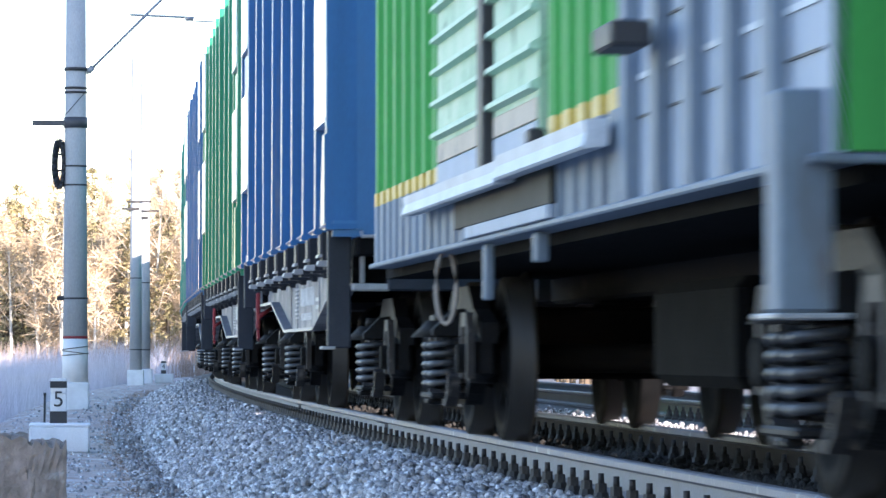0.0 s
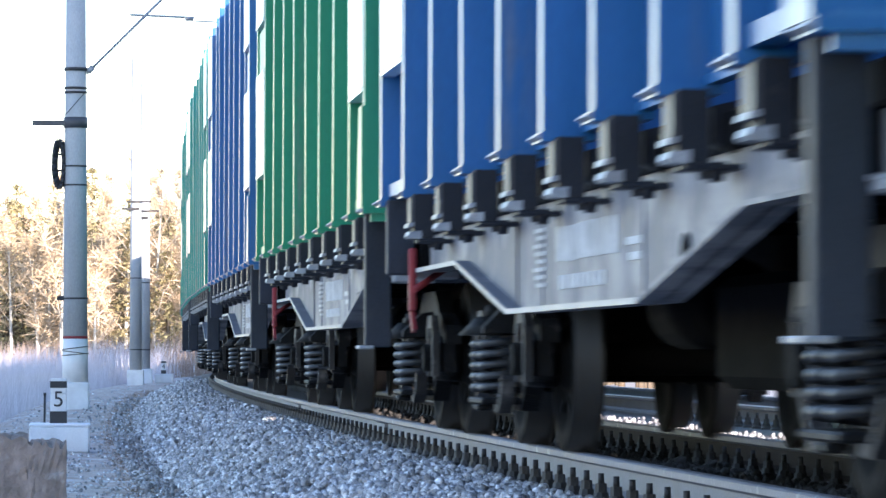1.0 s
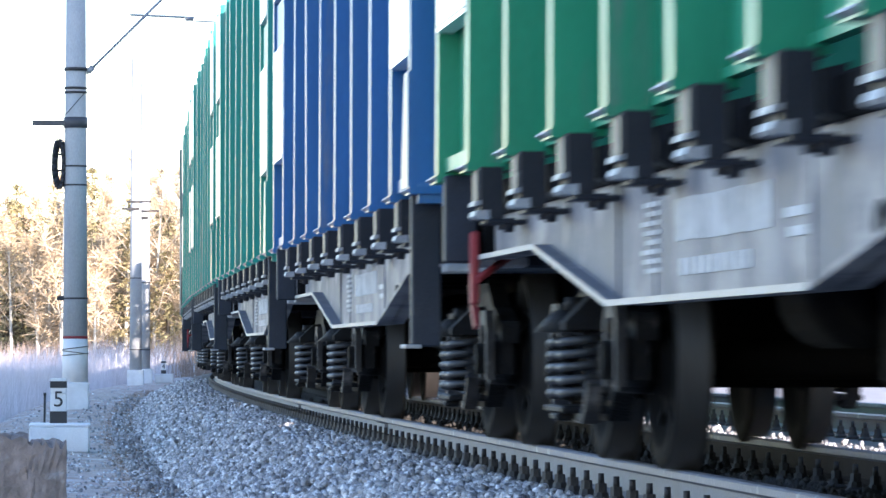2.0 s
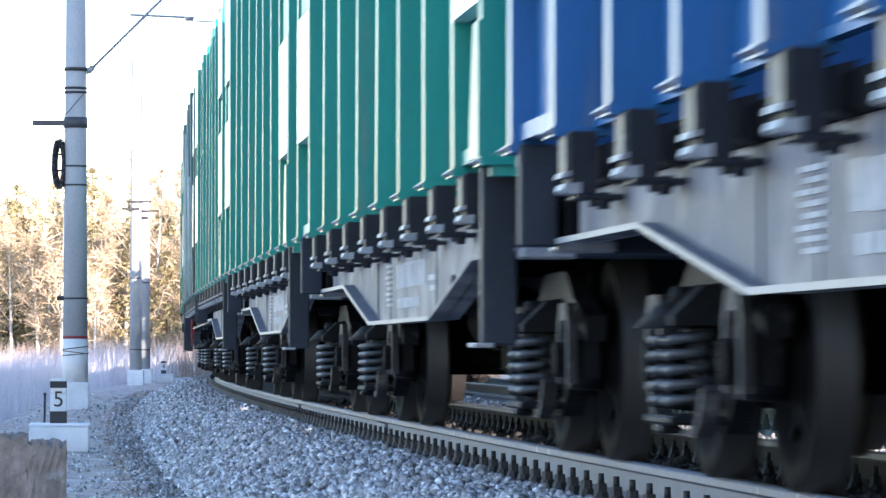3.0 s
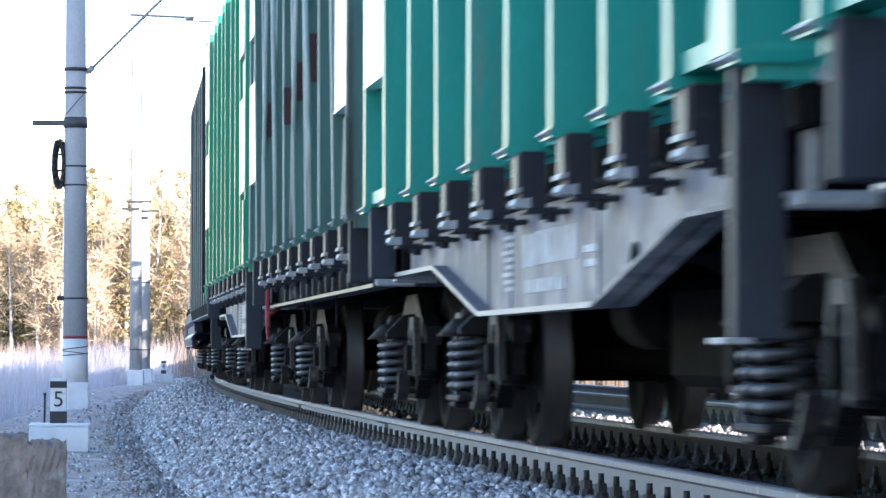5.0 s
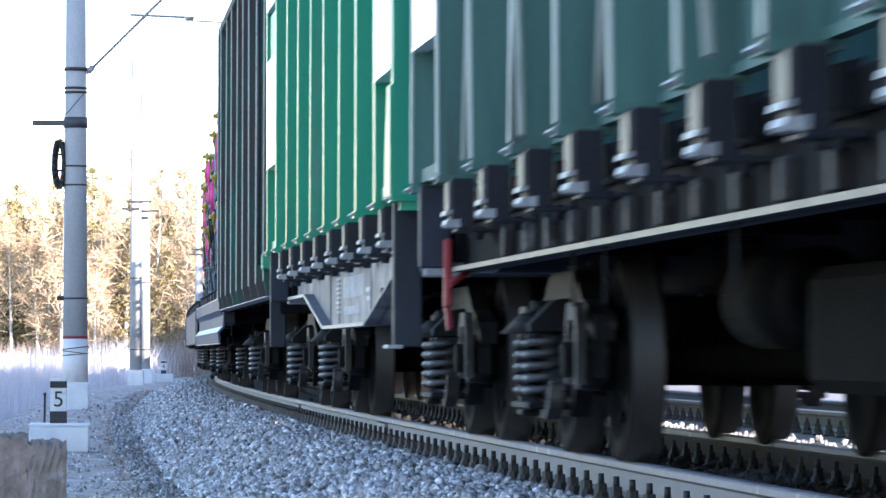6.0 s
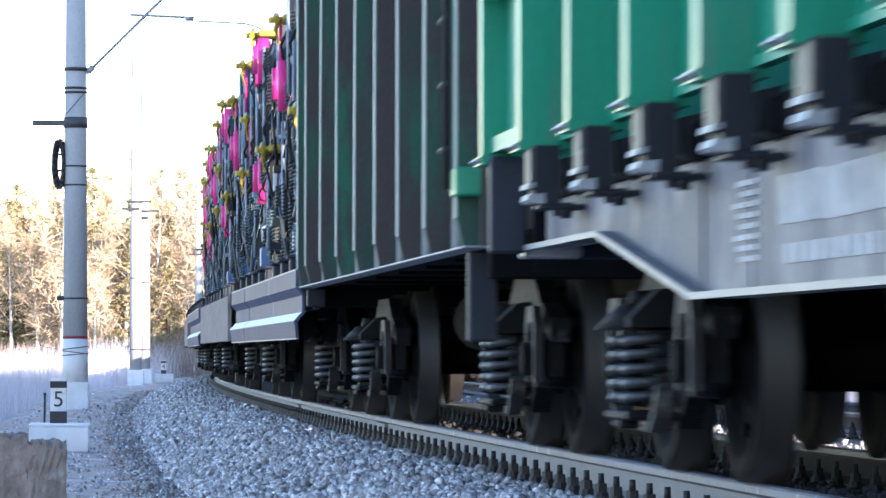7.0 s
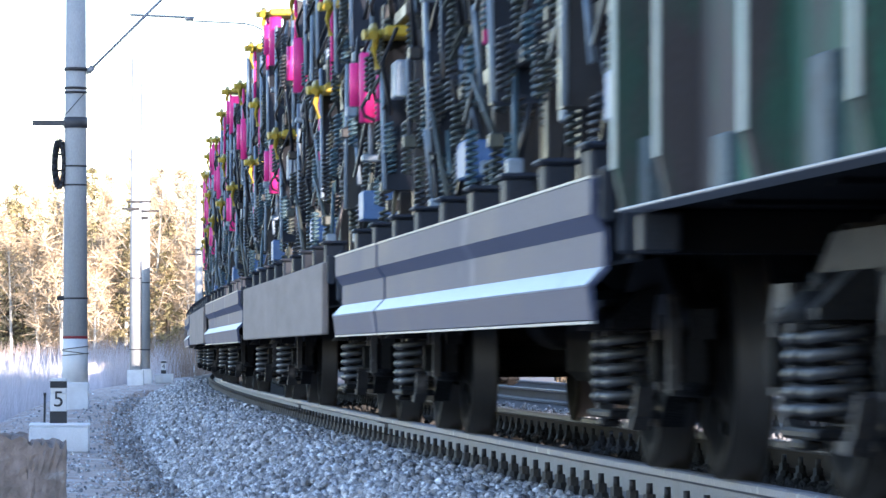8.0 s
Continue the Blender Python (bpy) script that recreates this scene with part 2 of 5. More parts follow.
def strip(name, lats, stations, mat, label, kind="structure", lift=0.0, rough=0.0, category=""):
    """A sheet along the track, at the ground's height."""
    rnd = random.Random(len(lats))
    v = [line(s, l, ground_z(l) + lift + rnd.uniform(-rough, rough)) for s in stations for l in lats]
    n = len(lats)
    f = [(j * n + i, j * n + i + 1, (j + 1) * n + i + 1, (j + 1) * n + i) for j in range(len(stations) - 1) for i in range(n - 1)]
    sh = Shape().add(v, f, True)
    return tagged(new(name, sh.mesh(name, mat)), label, category or name, "", kind)


def between(a, b, step):
    n = max(1, round((b - a) / step))
    return [a + (b - a) * i / n for i in range(n + 1)]


# ---- ground ----
strip("ground", PROFILE[0], between(-700, -60, 40) + between(-50, 330, 6)[0:] + between(340, 1400, 40), GROUND, "frosted bluish ground beside the railway embankment")
strip("ballast_bed", between(-2.4, -1.5, 0.15) + [0.0, 1.5, 2.0, 3.0, 4.1, 5.6, 6.2, 7.0], between(-40, 260, 1.0), BALLAST_BED, "crushed stone ballast bed under both tracks", lift=0.012, rough=0.008)
strip("footpath", between(-4.6, -2.4, 0.12), between(12, 170, 0.25), PATH, "trodden frosty footpath beside the ballast shoulder", lift=0.01, rough=0.014)

# ---- rails, sleepers, fastenings ----
def rail_shape(s0, s1, lat, step=2.0, outline=None):
    prof = outline or [(-0.075, -0.18), (-0.075, -0.165), (-0.012, -0.145), (-0.009, -0.05), (-0.036, -0.036), (-0.036, -0.008), (-0.026, 0.0),
                       (0.026, 0.0), (0.036, -0.008), (0.036, -0.036), (0.009, -0.05), (0.012, -0.145), (0.075, -0.165), (0.075, -0.18)]
    st = between(s0, s1, step)
    n = len(prof)
    v = [line(s, lat + x, z) for s in st for x, z in prof]
    f = [(j * n + i, (j + 1) * n + i, (j + 1) * n + (i + 1) % n, j * n + (i + 1) % n) for j in range(len(st) - 1) for i in range(n)]
    return Shape().add(v, f + [tuple(range(n)), tuple(range(len(v) - 1, len(v) - n - 1, -1))])


# Rusty brown web, darkened to carry the train's shadow on the far rail.
SHADED_RUST = material("shaded_rusty_rail_web", (0.06, 0.048, 0.042), (0.035, 0.028, 0.025), 0.85, spec=0.1, scale=5, bump=0.3)
FOOT = [(-0.075, -0.18), (-0.075, -0.165), (-0.012, -0.145), (-0.009, -0.05), (0.009, -0.05), (0.012, -0.145), (0.075, -0.165), (0.075, -0.18)]
HEAD = [(-0.009, -0.05), (-0.036, -0.036), (-0.036, -0.008), (-0.026, 0.0), (0.026, 0.0), (0.036, -0.008), (0.036, -0.036), (0.009, -0.05)]
for lat, words in ((-0.76, "frost-dusted steel rail with a joint beside the footpath"), (0.76, "shiny-headed steel rail under the passing train"),
                   (3.34, "frosted steel rail of the second track"), (4.86, "frosted steel rail of the second track")):
    rail = thing("rail", words, "rail", "rails", "structure")
    part("rail_web", rail_shape(-40, 260, lat, outline=FOOT), SHADED_RUST if lat == 0.76 else FROST_RUST, rail)
    part("rail_head", rail_shape(-40, 260, lat, outline=HEAD), RAILTOP, rail)
    if lat == -0.76:
        plate = Shape()
        for s0 in (33.6, 46.0):
            st = between(s0, s0 + 0.9, 0.45)
            v = [line(s, lat - x, z) for s in st for x, z in ((0.012, -0.14), (0.045, -0.13), (0.036, -0.055), (0.01, -0.05))]
            plate.add(v, [(j * 4 + i, (j + 1) * 4 + i, (j + 1) * 4 + (i + 1) % 4, j * 4 + (i + 1) % 4) for j in range(2) for i in range(4)] + [(0, 1, 2, 3), (11, 10, 9, 8)])
        part("fishplate", plate, FROST_RUST, rail)

SLEEPER = Shape().sweep([(-1.35, -0.4), (-1.35, -0.25), (-1.3, -0.225), (-0.45, -0.225), (-0.35, -0.26), (0.35, -0.26), (0.45, -0.225), (1.3, -0.225), (1.35, -0.25), (1.35, -0.4)], -0.13, 0.13).mesh("sleeper", CONCRETE)
TOOTH = (Shape().block(-0.05, 0.05, -0.055, 0.055, -0.225, -0.178, 0.014)
         .rod((0, 0, -0.18), (0, 0, -0.15), 0.04, 0.034, 8, False).rod((0, 0, -0.15), (0, 0, -0.108), 0.029, 0.027, 6, False)
         .rod((0, 0, -0.108), (0, 0, -0.06), 0.0155, 0.014, 8)).mesh("fastening", BOLT)
PITCH = 0.512
track = thing("sleepers", "grey concrete sleepers with dark bolted rail fastenings", "sleepers", "", "structure")
for i in range(-4, 300):
    s = 17.603 - 0.05 + PITCH * i
    if s < 130:
        sl = piece("sleeper", SLEEPER, track, on_line(s))
        for lat in (-0.885, 0.635):
            piece("fastening", TOOTH, sl, Matrix.Translation((lat, 0, 0)))
FROSTED_SLEEPER = SLEEPER.copy()
FROSTED_SLEEPER.materials[0] = MUFF
second_track = thing("second_track_sleepers", "frosted concrete sleepers of the second track", "sleepers", "", "structure")
for i in range(120):
    sl = piece("sleeper", FROSTED_SLEEPER, second_track, on_line(14 + 0.54 * i, 4.1))
    if i < 60:
        piece("fastening", TOOTH, sl, Matrix.Translation((-0.885, 0, 0)))


# ---- wagons ----
def bogie(parent, y0):
    """A two-axle freight bogie: bolster, cast side frames, spring nests, axle boxes, brake gear and two wheelsets."""
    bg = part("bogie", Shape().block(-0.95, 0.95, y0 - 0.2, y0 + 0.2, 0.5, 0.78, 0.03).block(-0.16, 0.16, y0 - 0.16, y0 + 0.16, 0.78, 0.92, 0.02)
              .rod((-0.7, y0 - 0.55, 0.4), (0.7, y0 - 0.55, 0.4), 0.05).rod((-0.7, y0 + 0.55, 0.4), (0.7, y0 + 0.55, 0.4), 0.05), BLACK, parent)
    for side in (-1, 1):
        a, b = sorted((side * 0.88, side * 0.98))
        arch = [(-1.15, 0.56), (-0.7, 0.62), (-0.42, 0.76), (0.42, 0.76), (0.7, 0.62), (1.15, 0.56), (1.15, 0.68), (0.72, 0.76), (0.42, 0.9), (-0.42, 0.9), (-0.72, 0.76), (-1.15, 0.68)]
        low = [(-0.72, 0.5), (-0.42, 0.27), (-0.3, 0.2), (0.3, 0.2), (0.42, 0.27), (0.72, 0.5), (0.72, 0.62), (0.6, 0.62), (0.36, 0.29), (-0.36, 0.29), (-0.6, 0.62), (-0.72, 0.62)]
        fr = Shape().prism([(y0 + y, z) for y, z in arch], a, b).prism([(y0 + y, z) for y, z in low], a, b)
        for d in (-1, 1):
            fr.block(a, b, y0 + d * 0.36 - 0.06, y0 + d * 0.36 + 0.06, 0.28, 0.8, 0.015)
        part("side_frame", fr, CAST, bg)
        out = side * 1.17
        for dy in (-0.16, 0.16):
            part("spring", Shape().coil(side * 1.08, y0 + dy, 0.27, 0.61, 0.096, 0.022, 5.2), COIL, bg, "grey coil spring of the bogie")
        part("spring_seat", Shape().block(*sorted((side * 0.92, side * 1.19)), y0 - 0.32, y0 + 0.32, 0.235, 0.27, 0.01), CAST, bg)
        part("bolster_end", Shape().sweep([(side * 0.92, 0.61), (side * 1.17, 0.61), (side * 1.17, 0.645), (side * 1.05, 0.76), (side * 0.92, 0.78)][::side], y0 - 0.27, y0 + 0.27), CAST, bg)
        part("spring_cap", Shape().rod((side * 1.08, y0, 0.6), (side * 1.08, y0, 0.7), 0.2, 0.1, 14).rod((side * 1.08, y0, 0.7), (side * 1.08, y0, 0.76), 0.06, 0.05, 10), CAST, bg)
        part("bolster_pad", Shape().block(*sorted((side * 1.1, side * 1.19)), y0 - 0.1, y0 + 0.1, 0.2, 0.234, 0.01), CAST, bg)
        for d in (-1, 1):
            ya = y0 + d * 0.925
            xo, xi = side * 1.06, side * 1.015
            u = [(-0.2, 0.36), (-0.2, 0.64), (-0.13, 0.74), (0.13, 0.74), (0.2, 0.64), (0.2, 0.36), (0.13, 0.36), (0.13, 0.6), (0.08, 0.66), (-0.08, 0.66), (-0.13, 0.6), (-0.13, 0.36)]
            part("pedestal", Shape().prism([(ya + y, z) for y, z in u], *sorted((xi, xo))), DUST, bg, "dusty grey axle guard")
            lip = [(0.3, 0.2), (0.45, 0.19), (0.56, 0.25), (0.66, 0.37), (0.63, 0.39), (0.53, 0.285), (0.44, 0.235), (0.3, 0.235)]
            part("frame_lip", Shape().prism([(y0 + d * y, z) for y, z in lip], *sorted((side * 1.045, side * 1.12))), DUST, bg, "rubbed lower lip of the side frame")
            box = Shape().rod((side * 0.88, ya, 0.475), (side * 1.03, ya, 0.475), 0.15, 0.14, 16)
            box.block(*sorted((side * 0.88, side * 1.01)), ya - 0.17, ya + 0.17, 0.36, 0.6, 0.03)
            box.rod((side * 1.03, ya, 0.475), (side * 1.05, ya, 0.475), 0.1, 0.09, 14)
            part("axle_box", box, CAST, bg)
            hang = Shape().block(*sorted((side * 0.74, side * 0.86)), y0 + d * 0.36 - 0.05, y0 + d * 0.36 + 0.05, 0.3, 0.85, 0.01)
            hang.block(*sorted((side * 0.7, side * 0.86)), y0 + d * 0.41 - 0.03, y0 + d * 0.41 + 0.03, 0.34, 0.6, 0.01)
            part("brake_hanger", hang, CAST, bg)
    for d in (-1, 1):
        if "wheelset" not in SHARED:
            w = Shape()
            for side in (-1, 1):
                prof = [(-0.065, 0.38), (-0.065, WHEEL - 0.004), (0.055, WHEEL), (0.062, WHEEL + 0.028), (0.085, WHEEL + 0.026), (0.09, 0.40), (0.05, 0.36), (0.03, 0.19), (0.09, 0.16), (0.09, 0.09),
                        (-0.09, 0.09), (-0.09, 0.14), (-0.02, 0.19), (-0.015, 0.36)]
                w.lathe([(side * 0.77 - side * x if side > 0 else -0.77 + x, r) for x, r in prof], 40)
                for k in range(6):
                    an = math.pi * k / 3
                    w.rod((side * 0.8, 0.27 * math.cos(an), 0.27 * math.sin(an)), (side * 0.83, 0.27 * math.cos(an), 0.27 * math.sin(an)), 0.03, 0.025, 8)
            w.rod((-1.1, 0, 0), (1.1, 0, 0), 0.085, None, 16)
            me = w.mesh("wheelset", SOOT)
            me.materials.append(TREAD)
            for f in me.polygons:      # the running surface is rubbed bright, the discs are sooty
                if math.hypot(f.center.y, f.center.z) > WHEEL - 0.02:
                    f.material_index = 1
            SHARED["wheelset"] = me
        ob = piece("wheelset", SHARED["wheelset"], bg, pose(0, y0 + d * 0.925, WHEEL))
        tagged(ob, "pair of worn steel wheels on an axle")
    return bg


SHARED = {}
# Near-black: the shade beneath the wagons is put into this colour.
UNDER_SHADE = material("underfloor_shade", (0.0028, 0.0028, 0.0032), (0.0016, 0.0016, 0.0018), 0.9, scale=6, bump=0.3, spec=0.05, third=(0.006, 0.0055, 0.005), third_amount=0.36, third_scale=4)
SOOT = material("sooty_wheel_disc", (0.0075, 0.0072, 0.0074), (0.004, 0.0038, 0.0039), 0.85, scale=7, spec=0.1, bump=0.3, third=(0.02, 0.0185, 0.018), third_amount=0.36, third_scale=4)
IRON = material("rubbed_grey_iron", (0.06, 0.063, 0.074), (0.03, 0.032, 0.038), 0.5, scale=8, third=(0.25, 0.25, 0.26), third_amount=0.4, third_scale=6)


def coupler(parent, y, d):
    c = Shape().block(-0.12, 0.12, *sorted((y, y - d * 0.55)), 0.93, 1.15, 0.03)
    c.prism([(y, 0.85), (y + d * 0.12, 0.88), (y + d * 0.16, 1.2), (y - d * 0.06, 1.24)], -0.22, 0.14)
    part("coupler", c, CAST, parent)
    part("brake_hose", Shape().tube([(0.35, y - d * 0.3, 0.95), (0.36, y - d * 0.05, 0.8), (0.33, y + d * 0.2, 0.62), (0.28, y + d * 0.42, 0.72)], 0.03, 8), BLACK, parent)


def underframe(w, half, tank=True):
    """The centre sill, cross beams and brake gear that every wagon has, and added blocks that fill in the dark below.
    """
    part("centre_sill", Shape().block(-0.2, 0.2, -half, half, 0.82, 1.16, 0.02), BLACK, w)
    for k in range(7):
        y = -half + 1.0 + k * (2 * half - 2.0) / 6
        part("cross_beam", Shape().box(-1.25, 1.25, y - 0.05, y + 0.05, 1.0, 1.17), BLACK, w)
    # Two added blocks stand for the deep shade and close the view through.
    part("brake_gear", Shape().block(-0.75, -0.1, -2.6, -0.3, 0.36, 0.82, 0.05), UNDER_SHADE, w)
    part("brake_gear", Shape().block(0.1, 0.85, -0.2, 2.7, 0.34, 0.82, 0.05), UNDER_SHADE, w)
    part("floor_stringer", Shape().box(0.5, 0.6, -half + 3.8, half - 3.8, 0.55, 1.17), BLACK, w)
    if tank:
        part("air_reservoir", Shape().rod((-0.55, 0.4, 0.72), (-0.55, 1.6, 0.72), 0.2, None, 18).rod((-0.55, 0.3, 0.72), (-0.55, 0.4, 0.72), 0.12, 0.2, 18), UNDER_SHADE, w)
        part("brake_cylinder", Shape().rod((0.35, -1.6, 0.75), (0.35, -0.9, 0.75), 0.18, None, 16).rod((0.35, -0.9, 0.75), (0.35, 0.6, 0.75), 0.025), BLACK, w)
        part("brake_rod", Shape().rod((-0.25, -3.6, 0.62), (-0.25, 3.6, 0.62), 0.022).rod((0.2, -4.0, 0.66), (0.2, 4.2, 0.66), 0.02), CAST, w)
    for y in (-1, 1):
        bogie(w, y * (half + 0.61 - 2.45))
        coupler(w, y * (half + 0.55), y)


FADED_WHITE = material("faded_lettering_paint", (0.66, 0.66, 0.66), (0.45, 0.45, 0.46), 0.7, scale=9, third=(0.33, 0.33, 0.34), third_amount=0.5, third_scale=6)


def bars(parent, x, y0, z0, cols, mat, label="blurred white lettering bars"):
    sh = Shape()
    for y, z, wd, ht in cols:
        sh.box(x - 0.004, x + 0.002, y0 + y, y0 + y + wd, z0 + z, z0 + z + ht)
    tagged(part("lettering", sh, mat, parent, label), kind="stuff")


def stake_wagon(label, paint, rib_paint, fish=True, red=False, seed=1, top=4.48):
    """A flat wagon with sockets along its sill, that carries tall ribbed walls with white plates at their ends."""
    rnd = random.Random(seed)
    w = thing("freight_wagon", label, "freight wagon", "train")
    h = 6.69
    ribs = [-5.36 + 1.515 * i for i in range(8)]
    part("deck", Shape().block(-1.33, 1.36, -h, h, 1.17, 1.30, 0.012), BLACK, w)
    underframe(w, h)
    if fish:
        poly = [(-h + 0.1, 1.17), (-h + 0.1, 0.965), (-4.6, 0.965), (-2.3, 0.69), (1.85, 0.69), (4.15, 0.965), (h - 0.3, 0.965), (h - 0.3, 1.17)]
        edge = [(-h + 0.1, 0.965), (-4.6, 0.965), (-2.3, 0.69), (1.85, 0.69), (4.15, 0.965), (h - 0.3, 0.965)]
    else:
        poly = [(-h + 0.1, 1.17), (-h + 0.1, 0.93), (h - 0.1, 0.93), (h - 0.1, 1.17)]
        edge = [(-h + 0.1, 0.93), (h - 0.1, 0.93)]
    for side in (-1, 1):
        part("side_sill", Shape().prism(poly, *sorted((side * 1.27, side * 1.29))), GREY if fish else BLACK, w)
        fl = Shape().prism(edge + [(y, z + 0.018) for y, z in edge[::-1]], *sorted((side * 1.2, side * 1.37)))
        part("sill_flange", fl, GREY if fish else SLATE, w)
        rim = edge[2:] if fish else edge
        lip = Shape().prism([(y, z - 0.004) for y, z in rim] + [(y, z + 0.02) for y, z in rim[::-1]], *sorted((side * 1.366, side * 1.374)))
        part("flange_edge", lip, EDGE if fish else IRON, w, "rubbed bright flange edge")
    if fish:
        bars(w, -1.293, 0, 0, [(-1.25 + 0.24 * k, 0.90 + rnd.uniform(-0.004, 0.004), 0.15, 0.15) for k in range(8)] + [(1.0, 0.8 + 0.035 * k, 0.3 + 0.05 * (k % 3), 0.018) for k in range(8)]
             + [(-0.9 + 0.16 * k, 0.78, 0.11, 0.06) for k in range(9)] + [(-1.9, 0.86, 0.3, 0.03), (-1.9, 0.92, 0.36, 0.03)], FADED_WHITE)
        part("tie_ring", Shape().tube([(-1.3, -3.0 + 0.06 * math.cos(a * 0.7), 0.86 + 0.06 * math.sin(a * 0.7)) for a in range(10)], 0.01), CAST, w)
    ends = [-h + 0.06] + ribs + [h - 0.06]
    for k, (a, b) in enumerate(zip(ends, ends[1:])):
        first = k in (0, len(ends) - 2)
        sh = Shape()
        if first:      # the end bays are set back, with a white plate above a slot
            sh.box(-1.43, -1.40, a, b, 1.40, top)
            part("side_panel", sh, paint, w)
            for z0, z1 in ((2.12, 3.02), (3.48, top - 0.06)):
                pl = Shape().block(-1.545, -1.53, a + 0.06, b - 0.06, z0, z1, 0.004).box(-1.548, -1.46, a + 0.06, b - 0.06, z0 - 0.03, z0 - 0.006)
                part("white_plate", pl, WHITE, w, "white enamelled plate")
            part("bay_frame", Shape().box(-1.515, -1.43, a, b, 3.06, 3.42), paint, w)
            part("bay_frame", Shape().box(-1.5, -1.43, a, b, 1.40, 1.47), paint, w)
        else:
            bow = rnd.uniform(-0.008, 0.012)
            m = (a + b) / 2
            v = [(-1.35, a, 1.40), (-1.35 - bow, m, 1.40), (-1.35, b, 1.40), (-1.35, a, top), (-1.35 - bow, m, top), (-1.35, b, top)]
            v += [(x + 0.04, y, z) for x, y, z in v]
            sh.add(v, [(0, 3, 4, 1), (1, 4, 5, 2), (6, 7, 10, 9), (7, 8, 11, 10), (0, 1, 7, 6), (1, 2, 8, 7), (3, 9, 10, 4), (4, 10, 11, 5)])
            sh.box(-1.38, -1.33, a + 0.07, b - 0.07, 1.385, 1.42)
            part("side_panel", sh, paint, w)
    for y in ends:
        tw = rnd.uniform(-0.012, 0.012) * (4 if not fish else 1)
        half_rib = 0.065 if fish else 0.035
        rb = Shape().sweep([(-1.54, 1.385), (-1.33, 1.385), (-1.33 + tw, top + 0.03), (-1.535 + tw, top + 0.03)], y - half_rib, y + half_rib)
        rb.sweep([(-1.552, 1.346), (-1.33, 1.352), (-1.33, 1.386), (-1.552, 1.386)], y - half_rib - 0.05, y + half_rib + 0.09)
        rib = part("rib", rb, rib_paint, w)
        if not fish:
            part("rib_cap", Shape().sweep([(-1.552, 1.4), (-1.541, 1.4), (-1.536 + tw, top + 0.02), (-1.547 + tw, top + 0.02)], y - half_rib - 0.003, y + half_rib + 0.003), PALE_RIB, rib, "chalky worn rib edge")
        part("rib_shoe", Shape().sweep([(-1.575, 1.364), (-1.545, 1.352), (-1.545, 1.38), (-1.57, 1.374)], y - half_rib - 0.04, y + half_rib + 0.1), EDGE, rib, "bright rubbed rib foot")
    for y in (r - 0.15 for r in ribs):
        soc = part("stake_socket", Shape().sweep([(-1.395, 1.12), (-1.47, 1.12), (-1.5, 1.15), (-1.5, 1.36), (-1.395, 1.36)][::-1], y - 0.1, y + 0.12), SOCKET, w)
        part("socket_bracket", Shape().sweep([(-1.29, 1.16), (-1.375, 1.19), (-1.375, 1.31), (-1.29, 1.33)][::-1], y - 0.03, y + 0.09), SOCKET, soc)
        part("socket_shelf", Shape().block(-1.48, -1.29, y - 0.12, y + 0.13, 1.098, 1.118, 0.004), SOCKET, soc)
        part("face_plate", Shape().sweep([(-1.5, 1.19), (-1.51, 1.18), (-1.518, 1.19), (-1.518, 1.345), (-1.5, 1.345)][::-1], y - 0.085, y + 0.1), IRON, soc)
        part("clamp_foot", Shape().sweep([(-1.46, 1.118), (-1.522, 1.122), (-1.532, 1.134), (-1.524, 1.158), (-1.46, 1.162)][::-1], y - 0.105, y + 0.125), EDGE, soc)
        part("clamp_rib", Shape().sweep([(-1.5, 1.186), (-1.534, 1.18), (-1.53, 1.202), (-1.5, 1.206)][::-1], y - 0.1, y + 0.12), EDGE, soc)
        part("bolt", Shape().rod((-1.37, y - 0.08, 1.06), (-1.37, y - 0.08, 1.125), 0.024, 0.034, 8), SOCKET, soc)
        part("bolt", Shape().rod((-1.38, y + 0.09, 1.075), (-1.38, y + 0.09, 1.125), 0.02, 0.03, 8), SOCKET, soc)
    part("far_wall", Shape().box(1.38, 1.42, -h, h, 1.40, top), paint, w)
    for d in (-1, 1):
        e = Shape().box(-1.5, 1.42, *sorted((d * h, d * (h - 0.05))), 1.40, top)
        e.box(-1.5, 1.42, *sorted((d * (h + 0.02), d * (h - 0.05))), 1.30, 1.41)
        part("end_wall", e, paint, w)
        for x in (-0.95, -0.45, 0.05, 0.55, 1.05):
            part("end_rib", Shape().box(x - 0.05, x + 0.05, *sorted((d * h, d * (h + 0.05))), 1.45, top), paint, w)
        part("end_beam", Shape().block(-1.12, 1.36, *sorted((d * (h - 0.1), d * (h + 0.06))), 0.93, 1.31, 0.012), SLATE, w)
        post = part("corner_post", Shape().block(-1.52, -1.36, *sorted((d * (h - 0.28), d * (h - 0.16))), 0.54 if d < 0 and fish else 0.95, 1.38, 0.01), SLATE, w)
        if d < 0 and fish:
            part("foot_step", Shape().block(-1.56, -1.47, -h + 0.12, -h + 0.4, 0.53, 0.552, 0.005), EDGE, post)
        part("end_gusset", Shape().block(-1.34, -1.1, *sorted((d * (h - 0.42), d * (h - 0.34))), 0.98, 1.3, 0.008), BLACK, w)
        part("buffer_step", Shape().block(-1.36, -1.1, *sorted((d * (h - 0.22), d * (h + 0.02))), 0.93, 0.98, 0.01), EDGE, w)
        part("hand_rail", Shape().tube([(-1.3, d * (h + 0.02), 1.33), (-1.3, d * (h + 0.1), 1.3), (-1.0, d * (h + 0.1), 1.3), (-1.0, d * (h + 0.02), 1.3)], 0.014), EDGE, w)
